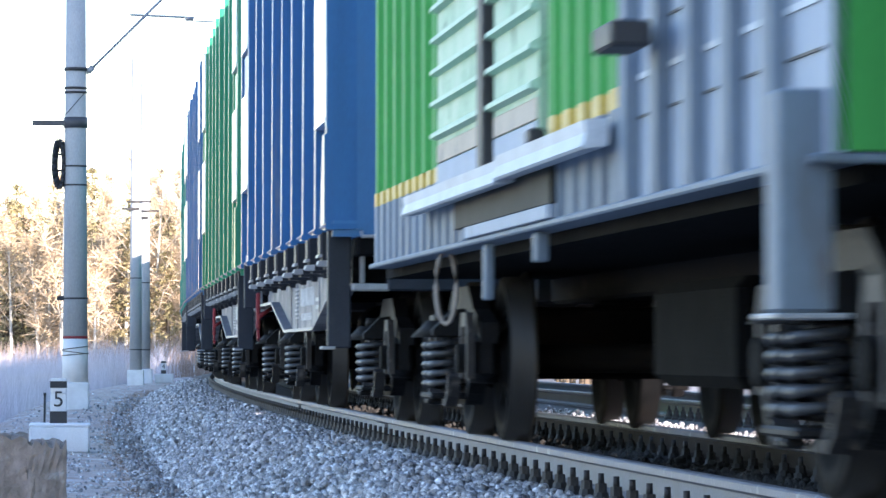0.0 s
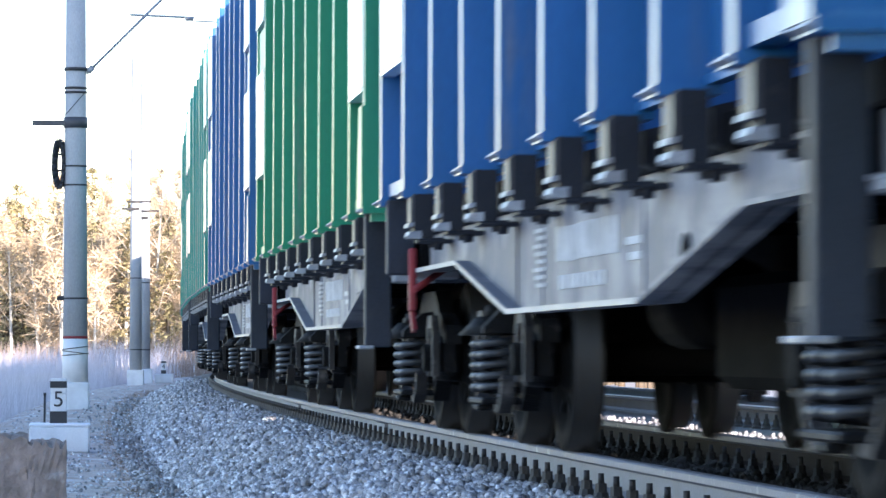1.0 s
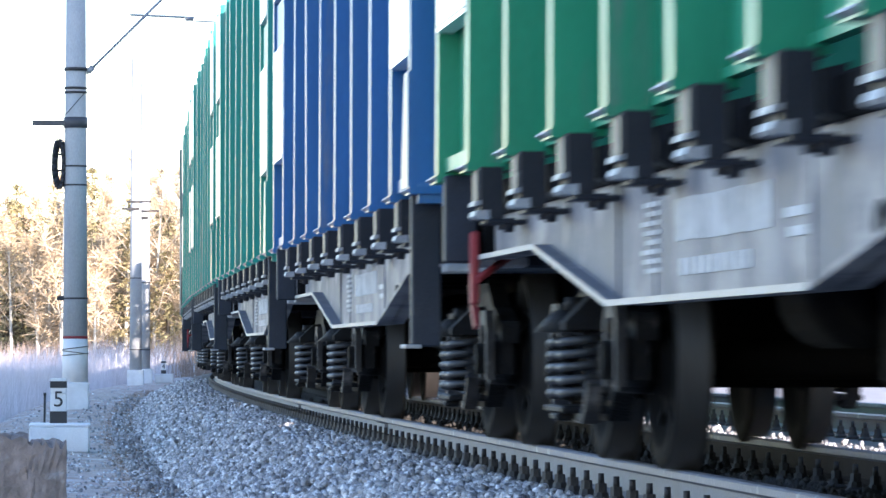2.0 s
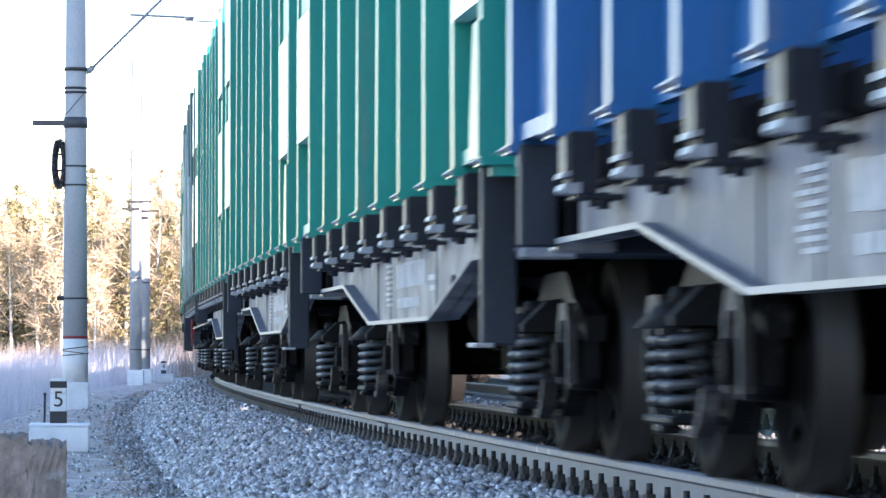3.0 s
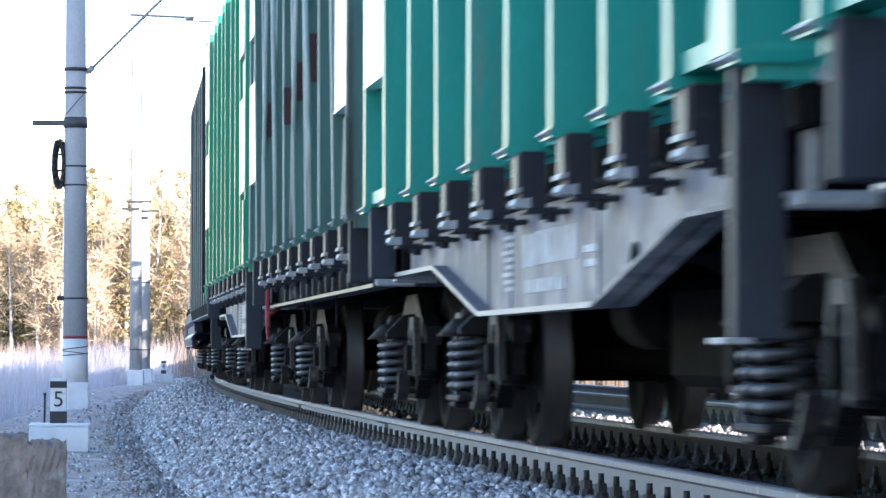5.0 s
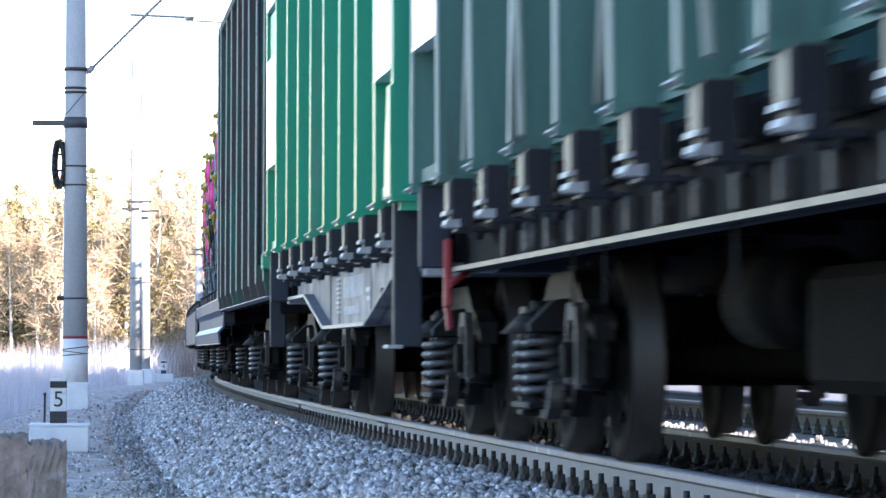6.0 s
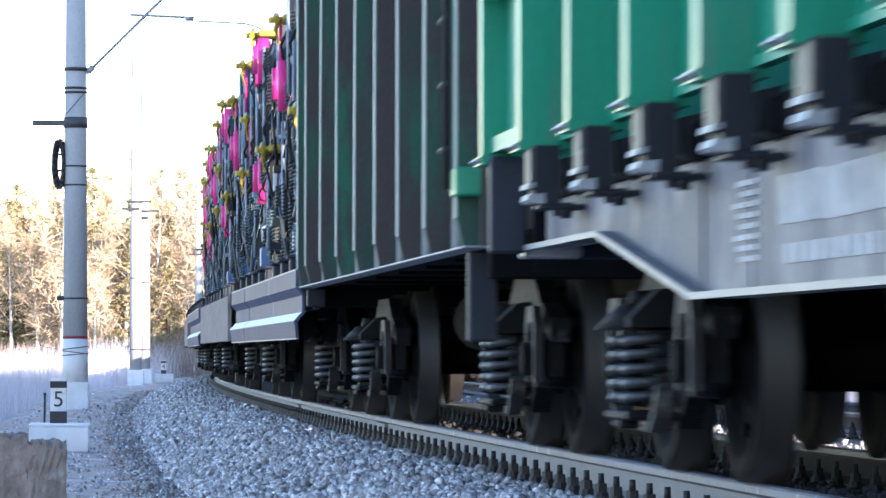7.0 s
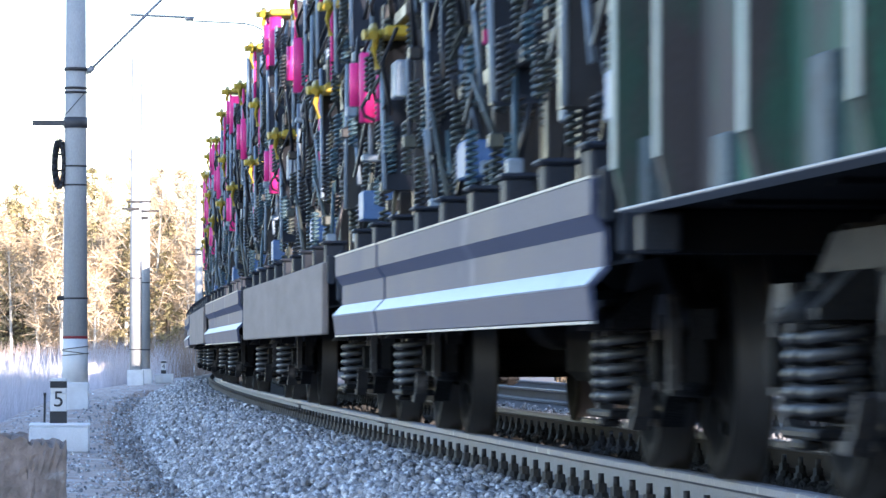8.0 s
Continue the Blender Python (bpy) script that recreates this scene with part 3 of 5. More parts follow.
    part("corner_gusset", Shape().prism([(-h, 1.385), (-h + 0.42, 1.385), (-h + 0.2, 2.0), (-h, 2.0)], -1.556, -1.535), rib_paint, w)
    for y in (-1.95, 1.1, 2.05):
        part("sill_stiffener", Shape().block(-1.3, -1.288, y - 0.02, y + 0.02, 0.7, 1.16, 0.003), GREY if fish else BLACK, w)
    if not fish:      # old straps, patches and an open sill
        for y, z0, dy, dz in ((-3.0, 1.4, 0.9, 2.6), (-0.6, 1.4, -0.7, 2.4), (1.7, 1.4, 0.8, 2.8), (3.9, 1.4, -0.5, 2.2)):
            part("strap", Shape().rod((-1.555, y, z0), (-1.55, y + dy, z0 + dz), 0.02, None, 6), PALE_RIB, w, "pale leaning strap")
        for y, z, ht in ((ribs[2], 2.5, 0.36), (ribs[3], 2.45, 0.3), (ribs[4], 2.35, 0.3), (ribs[1], 3.0, 0.4), (ribs[6], 2.4, 0.3), (ribs[0], 2.2, 0.3)):
            part("rust_patch", Shape().block(-1.548, -1.34, y - 0.046, y - 0.036, z, z + ht, 0.003), PATCH_RED, w, "oxide-red painted patch")
        for k in range(12):
            y = -4.6 + 0.8 * k
            part("sill_tooth", Shape().block(-1.345, -1.29, y - 0.03, y + 0.05, 0.96, 1.1, 0.008), DUST, w)
    if red:
        lev = Shape().block(-1.41, -1.37, h - 0.46, h - 0.36, 0.74, 1.1, 0.01).prism([(h - 0.46, 0.74), (h - 0.36, 0.74), (h - 0.5, 0.62), (h - 0.57, 0.64)], -1.405, -1.38).rod((-1.39, h - 0.5, 0.86), (-1.2, h - 0.3, 0.98), 0.02, None, 8)
        part("brake_lever", lev, RED, w, "red painted brake lever")
    return w


REPAIR = material("frosted_blue_grey_steel", (0.13, 0.17, 0.19), (0.065, 0.085, 0.095), 0.7, spec=0.2, scale=5, third=(0.07, 0.06, 0.055), third_amount=0.42, third_scale=3)


def gondola(label):
    """A tall old wagon with steel ribs, a bright lower lip and rusty green walls."""
    w = thing("gondola_wagon", label, "freight wagon", "train")
    h = 6.35
    rnd = random.Random(9)
    underframe(w, h)
    part("floor_plate", Shape().box(-1.36, 1.36, -h, h, 1.02, 1.10), BLACK, w)
    part("sill_lip", Shape().block(-1.485, -1.36, -h, h, 1.009, 1.021, 0.004), EDGE, w)
    ys = [-6.15] + [-4.48 + 1.63 * i for i in range(7)] + [h - 0.06]
    for a, b in zip(ys, ys[1:]):
        bow = rnd.uniform(0.0, 0.03)
        m = (a + b) / 2
        v = [(-1.37, a, 1.022), (-1.37 - bow * 0.6, m, 1.022), (-1.37, b, 1.022), (-1.37, a, 4.3), (-1.37 - bow, m, 4.3), (-1.37, b, 4.3)]
        v += [(x + 0.04, y, z) for x, y, z in v]
        part("side_panel", Shape().add(v, [(0, 3, 4, 1), (1, 4, 5, 2), (6, 7, 10, 9), (7, 8, 11, 10), (0, 1, 7, 6), (1, 2, 8, 7), (3, 9, 10, 4), (4, 10, 11, 5)]), RUSTY_GREEN, w)
    for y in ys:
        tw = rnd.uniform(-0.01, 0.01)
        rb = Shape().sweep([(-1.5, 1.16), (-1.47, 1.022), (-1.36, 1.022), (-1.36, 4.34), (-1.49 + tw, 4.34)], y - 0.05, y + 0.05)
        rib = part("rib", rb, RUSTY_GREEN, w)
        part("rib_cap", Shape().sweep([(-1.508, 1.16), (-1.5, 1.16), (-1.49 + tw, 4.33), (-1.498 + tw, 4.33)], y - 0.052, y + 0.052), PALE_RIB, rib, "chalky worn rib edge")
    for k, y in enumerate(ys[:-1]):
        z1 = 1.2 + 0.07 * (k % 3)
        part("repair_plate", Shape().block(-1.42, -1.36, y + 0.75, y + 1.05, 1.03, z1, 0.006), REPAIR, w, "frosted blue-grey repair plate")
    lad = Shape()
    for k in range(9):
        lad.rod((-1.54, -h + 0.28, 1.5 + 0.32 * k), (-1.54, -h + 0.62, 1.5 + 0.32 * k), 0.014, None, 6)
    lad.rod((-1.54, -h + 0.3, 1.3), (-1.54, -h + 0.3, 4.3), 0.018, None, 6)
    part("ladder", lad, DARK_IRON, w)
    part("far_wall", Shape().box(1.35, 1.42, -h, h, 1.02, 4.3), RUSTY_GREEN, w)
    part("top_rail", Shape().block(-1.5, -1.34, -h, h, 4.28, 4.38, 0.01), RUSTY_GREEN, w)
    for d in (-1, 1):
        e = Shape().box(-1.4, 1.4, *sorted((d * h, d * (h - 0.05))), 1.02, 4.3)
        for z in (1.6, 2.3, 3.0, 3.7):
            part("end_rail", Shape().box(-1.36, 1.36, *sorted((d * h, d * (h + 0.1))), z, z + 0.12), RUSTY_GREEN, w)
        part("end_wall", e, RUSTY_GREEN, w)
        part("end_beam", Shape().block(-1.36, 1.36, *sorted((d * (h - 0.1), d * (h + 0.06))), 0.86, 1.02, 0.012), BLACK, w)
        part("corner_post", Shape().block(-1.44, -1.3, *sorted((d * (h - 0.3), d * (h - 0.18))), 0.56 if d < 0 else 0.86, 1.0, 0.01), SLATE, w)
    part("corner_bracket", Shape().block(-1.52, -1.38, -h + 0.02, -h + 0.3, 1.26, 1.40, 0.01), GREEN, w, "green corner bracket")
    return w


ROPE = material("pale_rope", (0.42, 0.36, 0.31), (0.3, 0.25, 0.21), 0.9, scale=20)
LIME = material("bright_green_paint", (0.07, 0.36, 0.085), (0.055, 0.29, 0.07), 0.65, spec=0.15, scale=2, stretch=STREAK, third=(0.08, 0.2, 0.07), third_amount=0.36)
SKIRT = material("blue_grey_paint", (0.2, 0.25, 0.31), (0.13, 0.165, 0.21), 0.6, spec=0.2, scale=3, stretch=STREAK, third=(0.12, 0.1, 0.095), third_amount=0.4, third_scale=2)
PALE = material("pale_blue_paint", (0.40, 0.45, 0.53), (0.29, 0.34, 0.41), 0.6, spec=0.2, scale=2.4, stretch=STREAK, third=(0.15, 0.14, 0.14), third_amount=0.4, third_scale=1.5)
YELLOW = material("yellow_band_paint", (0.55, 0.37, 0.05), (0.42, 0.28, 0.04), 0.5, scale=4)
CREAM = material("cream_patch_paint", (0.62, 0.52, 0.40), (0.42, 0.34, 0.26), 0.7, scale=4, third=(0.2, 0.17, 0.15), third_amount=0.38, third_scale=3)
SLAT_EDGE = material("mint_slat_paint", (0.50, 0.68, 0.54), (0.36, 0.56, 0.40), 0.6, scale=4, third=(0.15, 0.17, 0.13), third_amount=0.36, third_scale=4)
SLAT = material("pale_green_boards", (0.28, 0.50, 0.31), (0.46, 0.58, 0.44), 0.6, scale=3, third=(0.12, 0.16, 0.11), third_amount=0.42, third_scale=3)


TRACK_WHITE = material("chalky_white_rail_paint", (0.58, 0.62, 0.66), (0.4, 0.43, 0.47), 0.55, spec=0.3, scale=4, third=(0.25, 0.22, 0.2), third_amount=0.36, third_scale=5)
RECESS_SHADE = material("shaded_recess_olive", (0.017, 0.019, 0.017), (0.01, 0.011, 0.0105), 0.7, spec=0.2, scale=5, third=(0.06, 0.055, 0.05), third_amount=0.36)


def boxcar(label):
    """A long covered wagon: ribbed green walls with a yellow band, a boarded door, and a pale end section."""
    w = thing("covered_wagon", label, "freight wagon", "train")
    h = 7.75
    underframe(w, h, tank=False)
    x = -1.36
    part("sill", Shape().block(x - 0.06, 1.4, -h, 7.25, 1.035, 1.065, 0.008), SKIRT, w)
    part("floor_plate", Shape().box(-1.27, 1.27, -h + 0.02, h - 0.02, 0.98, 1.035), UNDER_SHADE, w)
    # A raised panel whose dark colour gives the recess its shade.
    part("recess_panel", Shape().block(x - 0.06, x - 0.036, -1.9, 2.0, 1.128, 1.29, 0.004), RECESS_SHADE, w, "dark panel painted as the shaded recess under the door rail")
    part("recess_ledge", Shape().block(x - 0.075, x - 0.036, -1.9, 1.4, 1.066, 1.124, 0.004), PALE, w)

    def ribbed(name, y0, y1, z0, z1, mat, step=0.42, deep=0.035):
        n = max(1, round((y1 - y0) / step))
        pts = [(x, y0)]
        for i in range(n):
            c = y0 + (i + 0.5) * (y1 - y0) / n
            pts += [(x, c - 0.12), (x - deep, c - 0.09), (x - deep, c + 0.09), (x, c + 0.12)]
        pts.append((x, y1))
        m = len(pts)
        v = [(px, py, z) for z in (z0, z1) for px, py in pts] + [(x + 0.04, py, z) for z in (z0, z1) for px, py in pts]
        f = [(i + 1, i, m + i, m + i + 1) for i in range(m - 1)] + [(2 * m + i, 2 * m + i + 1, 3 * m + i + 1, 3 * m + i) for i in range(m - 1)]
        f += [(i, i + 1, 2 * m + i + 1, 2 * m + i) for i in range(m - 1)] + [(m + i + 1, m + i, 3 * m + i, 3 * m + i + 1) for i in range(m - 1)]
        part(name, Shape().add(v, f), mat, w)

    door0, door1, pale, back = -1.5, 3.0, -3.8, 7.25
    ribbed("skirt", pale, back, 1.065, 1.42, SKIRT)
    ribbed("yellow_band", door1, back, 1.42, 1.50, YELLOW)
    ribbed("yellow_band", pale, door0, 1.42, 1.50, YELLOW, 0.5)
    ribbed("side_wall", door1, back, 1.50, 4.45, LIME, 0.62)
    ribbed("side_wall", pale, door0, 1.50, 4.45, LIME, 0.5)
    part("pale_wall", Shape().box(x - 0.004, x + 0.04, -h, pale, 1.065, 4.45), PALE, w)
    for y in (-4.0, -4.75, -5.5, -6.25, -7.0):
        part("wall_post", Shape().sweep([(x - 0.004, 1.066), (x - 0.055, 1.066), (x - 0.06, 1.1), (x - 0.06, 4.44), (x - 0.004, 4.44)], y - 0.09, y + 0.09), SKIRT, w, "blue-grey wall post")
    part("door_track", Shape().sweep([(x - 0.08, 1.365), (x - 0.165, 1.355), (x - 0.16, 1.31), (x - 0.172, 1.26), (x - 0.162, 1.25), (x - 0.08, 1.26)], -0.8, 3.75), TRACK_WHITE, w, "chalky white door rail")
    part("door_track", Shape().sweep([(x - 0.08, 1.38), (x - 0.17, 1.372), (x - 0.165, 1.325), (x - 0.178, 1.275), (x - 0.168, 1.265), (x - 0.08, 1.275)], -3.8, -0.8), TRACK_WHITE, w, "chalky white door rail")
    for k, z in enumerate((1.36, 1.5, 1.68, 1.82, 2.05, 2.3, 2.6)):
        part("panel_seam", Shape().box(x - 0.012, x - 0.004, -h + 0.1, pale - 0.1, z, z + (0.022 if k % 2 else 0.009)), TRACK_WHITE if k % 2 else DARK_IRON, w)
    part("door_roller", Shape().block(x - 0.13, x - 0.06, -1.75, -1.6, 1.385, 1.45, 0.012), DARK_IRON, w)
    for y, z, wd in ((-1.1, 0.9, 0.06), (0.9, 0.76, 0.045)):
        part("step_bracket", Shape().block(x - 0.03, x - 0.03 + wd, y - 0.06, y + 0.06, z, 1.03, 0.008), SKIRT, w)
    for a, b in ((door0 + 0.05, 0.28), (0.64, door1 - 0.05)):
        door = part("door", Shape().box(x - 0.05, x, a, b, 1.37, 4.4), SLAT, w, "pale green boarded sliding door")
        for k in range(16):
            z = 1.63 + 0.168 * k
            part("slat", Shape().sweep([(x - 0.05, z), (x - 0.092, z + 0.008), (x - 0.092, z + 0.03), (x - 0.05, z + 0.055)], a, b), SLAT_EDGE, door)
        part("kick_plate", Shape().block(x - 0.058, x - 0.048, a + 0.04, b - 0.04, 1.385, 1.5, 0.004), PALE, door, "pale blue worn lower door plate")
        part("patched_board", Shape().block(x - 0.058, x - 0.048, a + 0.04, b - 0.04, 1.505, 1.6, 0.004), CREAM, door, "cream patched lower door board")
    part("door_post", Shape().block(x - 0.1, x, 0.34, 0.58, 1.3, 4.4, 0.01), DARK_IRON, w)
    part("far_wall", Shape().box(1.32, 1.4, -h, h, 1.0, 4.45), LIME, w)
    part("roof", Shape().sweep([(-1.42, 4.42), (-1.42, 4.5), (-0.7, 4.78), (0, 4.86), (0.7, 4.78), (1.42, 4.5), (1.42, 4.42)], -h, h), SKIRT, w)
    for d in (-1, 1):
        e = h if d < 0 else back
        part("end_wall", Shape().box(-1.355, 1.355, *sorted((d * e, d * (e - 0.05))), 1.07, 4.45), LIME, w)
        if d < 0:
            part("corner_post", Shape().block(-1.5, -1.34, -h + 0.1, -h + 0.3, 0.62, 1.25, 0.01), SKIRT, w)
            part("foot_step", Shape().block(-1.52, -1.3, -h + 0.05, -h + 0.4, 0.6, 0.618, 0.005), EDGE, w)
    part("release_ring", Shape().tube([(-1.34 + 0.05 * math.sin(k / 16 * math.tau), 3.2 - 0.05 * math.sin(k / 16 * math.tau), 0.86 + 0.2 * math.cos(k / 16 * math.tau)) for k in range(17)], 0.012, 8), ROPE, w, "pale rope loop")
    part("latch", Shape().block(x - 0.24, x - 0.1, -5.0, -4.5, 1.56, 1.65, 0.01), DARK_IRON, w)
    return w


def hopper(label):
    """A closed wagon whose green walls draw in below."""
    w = thing("hopper_wagon", label, "freight wagon", "train")
    h = 6.0
    underframe(w, h)
    pts = [(-1.45, 4.3), (-1.45, 1.45), (-1.3, 1.2), (-0.9, 1.05), (0.9, 1.05), (1.3, 1.2), (1.45, 1.45), (1.45, 4.3), (0.8, 4.6), (-0.8, 4.6)]
    part("tank_body", Shape().sweep(pts, -h, h), LIME, w)
    part("sill", Shape().block(-1.35, 1.35, -h, h, 0.93, 1.05, 0.01), BLACK, w)
    rb = Shape()
    for k in range(7):
        y = -h + 0.3 + k * (2 * h - 0.6) / 6
        rb.sweep([(-1.5, 4.3), (-1.5, 1.45), (-1.34, 1.17), (-1.3, 1.25), (-1.44, 1.5), (-1.44, 4.3)], y - 0.04, y + 0.04)
    part("rib", rb, LIME, w)
    return w

def tail_wagon(label):
    """A plain covered wagon on two bogies, added at the far end of the train to shade the field."""
    w = thing("covered_wagon", label, "freight wagon", "train")
    h = 6.69
    part("body", Shape().block(-1.25, 1.25, -h, h, 1.1, 4.3, 0.03), RUSTY_GREEN, w)
    part("roof", Shape().sweep([(-1.27, 4.3), (-0.7, 4.52), (0, 4.6), (0.7, 4.52), (1.27, 4.3)], -h, h), SKIRT, w)
    part("frame", Shape().block(-1.3, 1.3, -h, h, 0.9, 1.1, 0.02), BLACK, w)
    ribs = Shape()
    for y in between(-h + 0.1, h - 0.1, 1.6):
        ribs.box(-1.3, -1.25, y - 0.05, y + 0.05, 1.1, 4.3)
    tagged(part("ribbing", ribs, RUSTY_GREEN, w), kind="stuff")
    for y in (-1, 1):
        y0 = y * 4.85
        bg = part("bogie", Shape().block(-1.1, 1.1, y0 - 1.1, y0 + 1.1, 0.5, 0.8, 0.05), CAST, w)
        for d in (-1, 1):
            tagged(piece("wheelset", SHARED["wheelset"], bg, pose(0, y0 + d * 0.925, WHEEL)), "pair of worn steel wheels on an axle")
    return w


BOARD = material("lavender_steel_board", (0.09, 0.102, 0.165), (0.07, 0.08, 0.132), 0.55, spec=0.06, scale=1.2, bump=0.04, third=(0.19, 0.2, 0.255), third_amount=0.4)
# Pale colour that paints the sky's sheen on the boards' slanted facet.
CREASE_SHEEN = material("board_crease_sheen", (0.42, 0.47, 0.54), (0.28, 0.32, 0.39), 0.4, spec=0.4, scale=2.5, bump=0.04, third=(0.16, 0.17, 0.23), third_amount=0.38, third_scale=1.5)
PLANK = material("weathered_plank", (0.31, 0.255, 0.23), (0.2, 0.165, 0.15), 0.85, scale=2, stretch=(3, 0.4, 3), bump=0.35, third=(0.17, 0.14, 0.13), third_amount=0.36)


def flatcar(label, plank):
    """A low flat wagon with stake pockets, whose side boards hang down."""
    w = thing("flat_wagon", label, "flat wagon", "train")
    h = 6.69
    part("deck", Shape().block(-1.36, 1.36, -h, h, 1.1, 1.2, 0.012), SLATE, w)
    underframe(w, h)
    for side in (-1, 1):
        part("side_sill", Shape().block(*sorted((side * 1.27, side * 1.33)), -h, h, 0.85, 1.1, 0.01), SLATE, w)
    for k in range(9):
        y = -h + 0.55 + 1.45 * k
        po = part("stake_pocket", Shape().block(-1.41, -1.27, y - 0.11, y + 0.11, 1.13, 1.305, 0.015), SLATE, w)
        part("pocket_rim", Shape().block(-1.435, -1.25, y - 0.135, y + 0.135, 1.3, 1.325, 0.01), SLATE, po)
    spans = [(-h + 0.1, -0.2), (-0.19, h - 0.1)] if plank else [(-h + 0.05, -3.3), (-3.296, 3.1), (3.22, h - 0.05)]
    for a, b in spans:
        if plank:
            bd = Shape().block(-1.46, -1.41, a, b, 0.64, 1.16, 0.008)
            part("side_board", bd, PLANK, w, "plain weathered timber drop side")
        else:
            sec = [(-1.575, 1.165), (-1.6, 1.165), (-1.6, 1.03), (-1.552, 0.965), (-1.552, 0.83), (-1.615, 0.762), (-1.6, 0.632), (-1.58, 0.628), (-1.59, 0.757), (-1.53, 0.82), (-1.53, 0.97), (-1.575, 1.025)]
            part("side_board", Shape().sweep([(x + 0.14, z) for x, z in sec], a, b), BOARD, w, "pressed lavender-grey steel drop side")
            part("board_crease", Shape().sweep([(-1.412, 0.832), (-1.416, 0.832), (-1.479, 0.764), (-1.476, 0.757)], a, b), CREASE_SHEEN, w, "pale crease of the drop side, its sheen painted on")
            part("board_trim", Shape().box(-1.464, -1.43, a, b, 1.166, 1.176).box(-1.462, -1.44, a, b, 0.616, 0.627), EDGE, w, "rubbed edge of the drop side")
    for d in (-1, 1):
        part("end_beam", Shape().block(-1.36, 1.36, *sorted((d * (h - 0.08), d * (h + 0.06))), 0.88, 1.22, 0.012), SLATE, w)
        part("corner_post", Shape().block(-1.43, -1.37, *sorted((d * (h - 0.02), d * (h + 0.04))), 1.0, 1.21, 0.01), SLATE, w)
    return w


PINK = material("pink_sleeve", (0.80, 0.035, 0.26), (0.66, 0.025, 0.2), 0.5, scale=6, bump=0.05)
AMBER = material("ochre_paint", (0.50, 0.36, 0.02), (0.30, 0.2, 0.02), 0.5, scale=8, third=(0.08, 0.06, 0.02), third_amount=0.4, third_scale=7)
SKY_STEEL = material("pale_blue_steel", (0.25, 0.32, 0.39), (0.17, 0.22, 0.28), 0.45, scale=6)
NIGHT = material("blue_black_paint", (0.013, 0.015, 0.021), (0.007, 0.008, 0.011), 0.4, scale=5)
TINE = material("green_grey_spring_steel", (0.065, 0.08, 0.072), (0.028, 0.034, 0.031), 0.45, scale=9, vary=0.3)
TINE_BLUE = material("teal_steel", (0.06, 0.12, 0.15), (0.03, 0.06, 0.08), 0.45, scale=9)
PLATE_BLUE = material("mid_blue_plate", (0.07, 0.16, 0.36), (0.05, 0.12, 0.27), 0.5, scale=5)


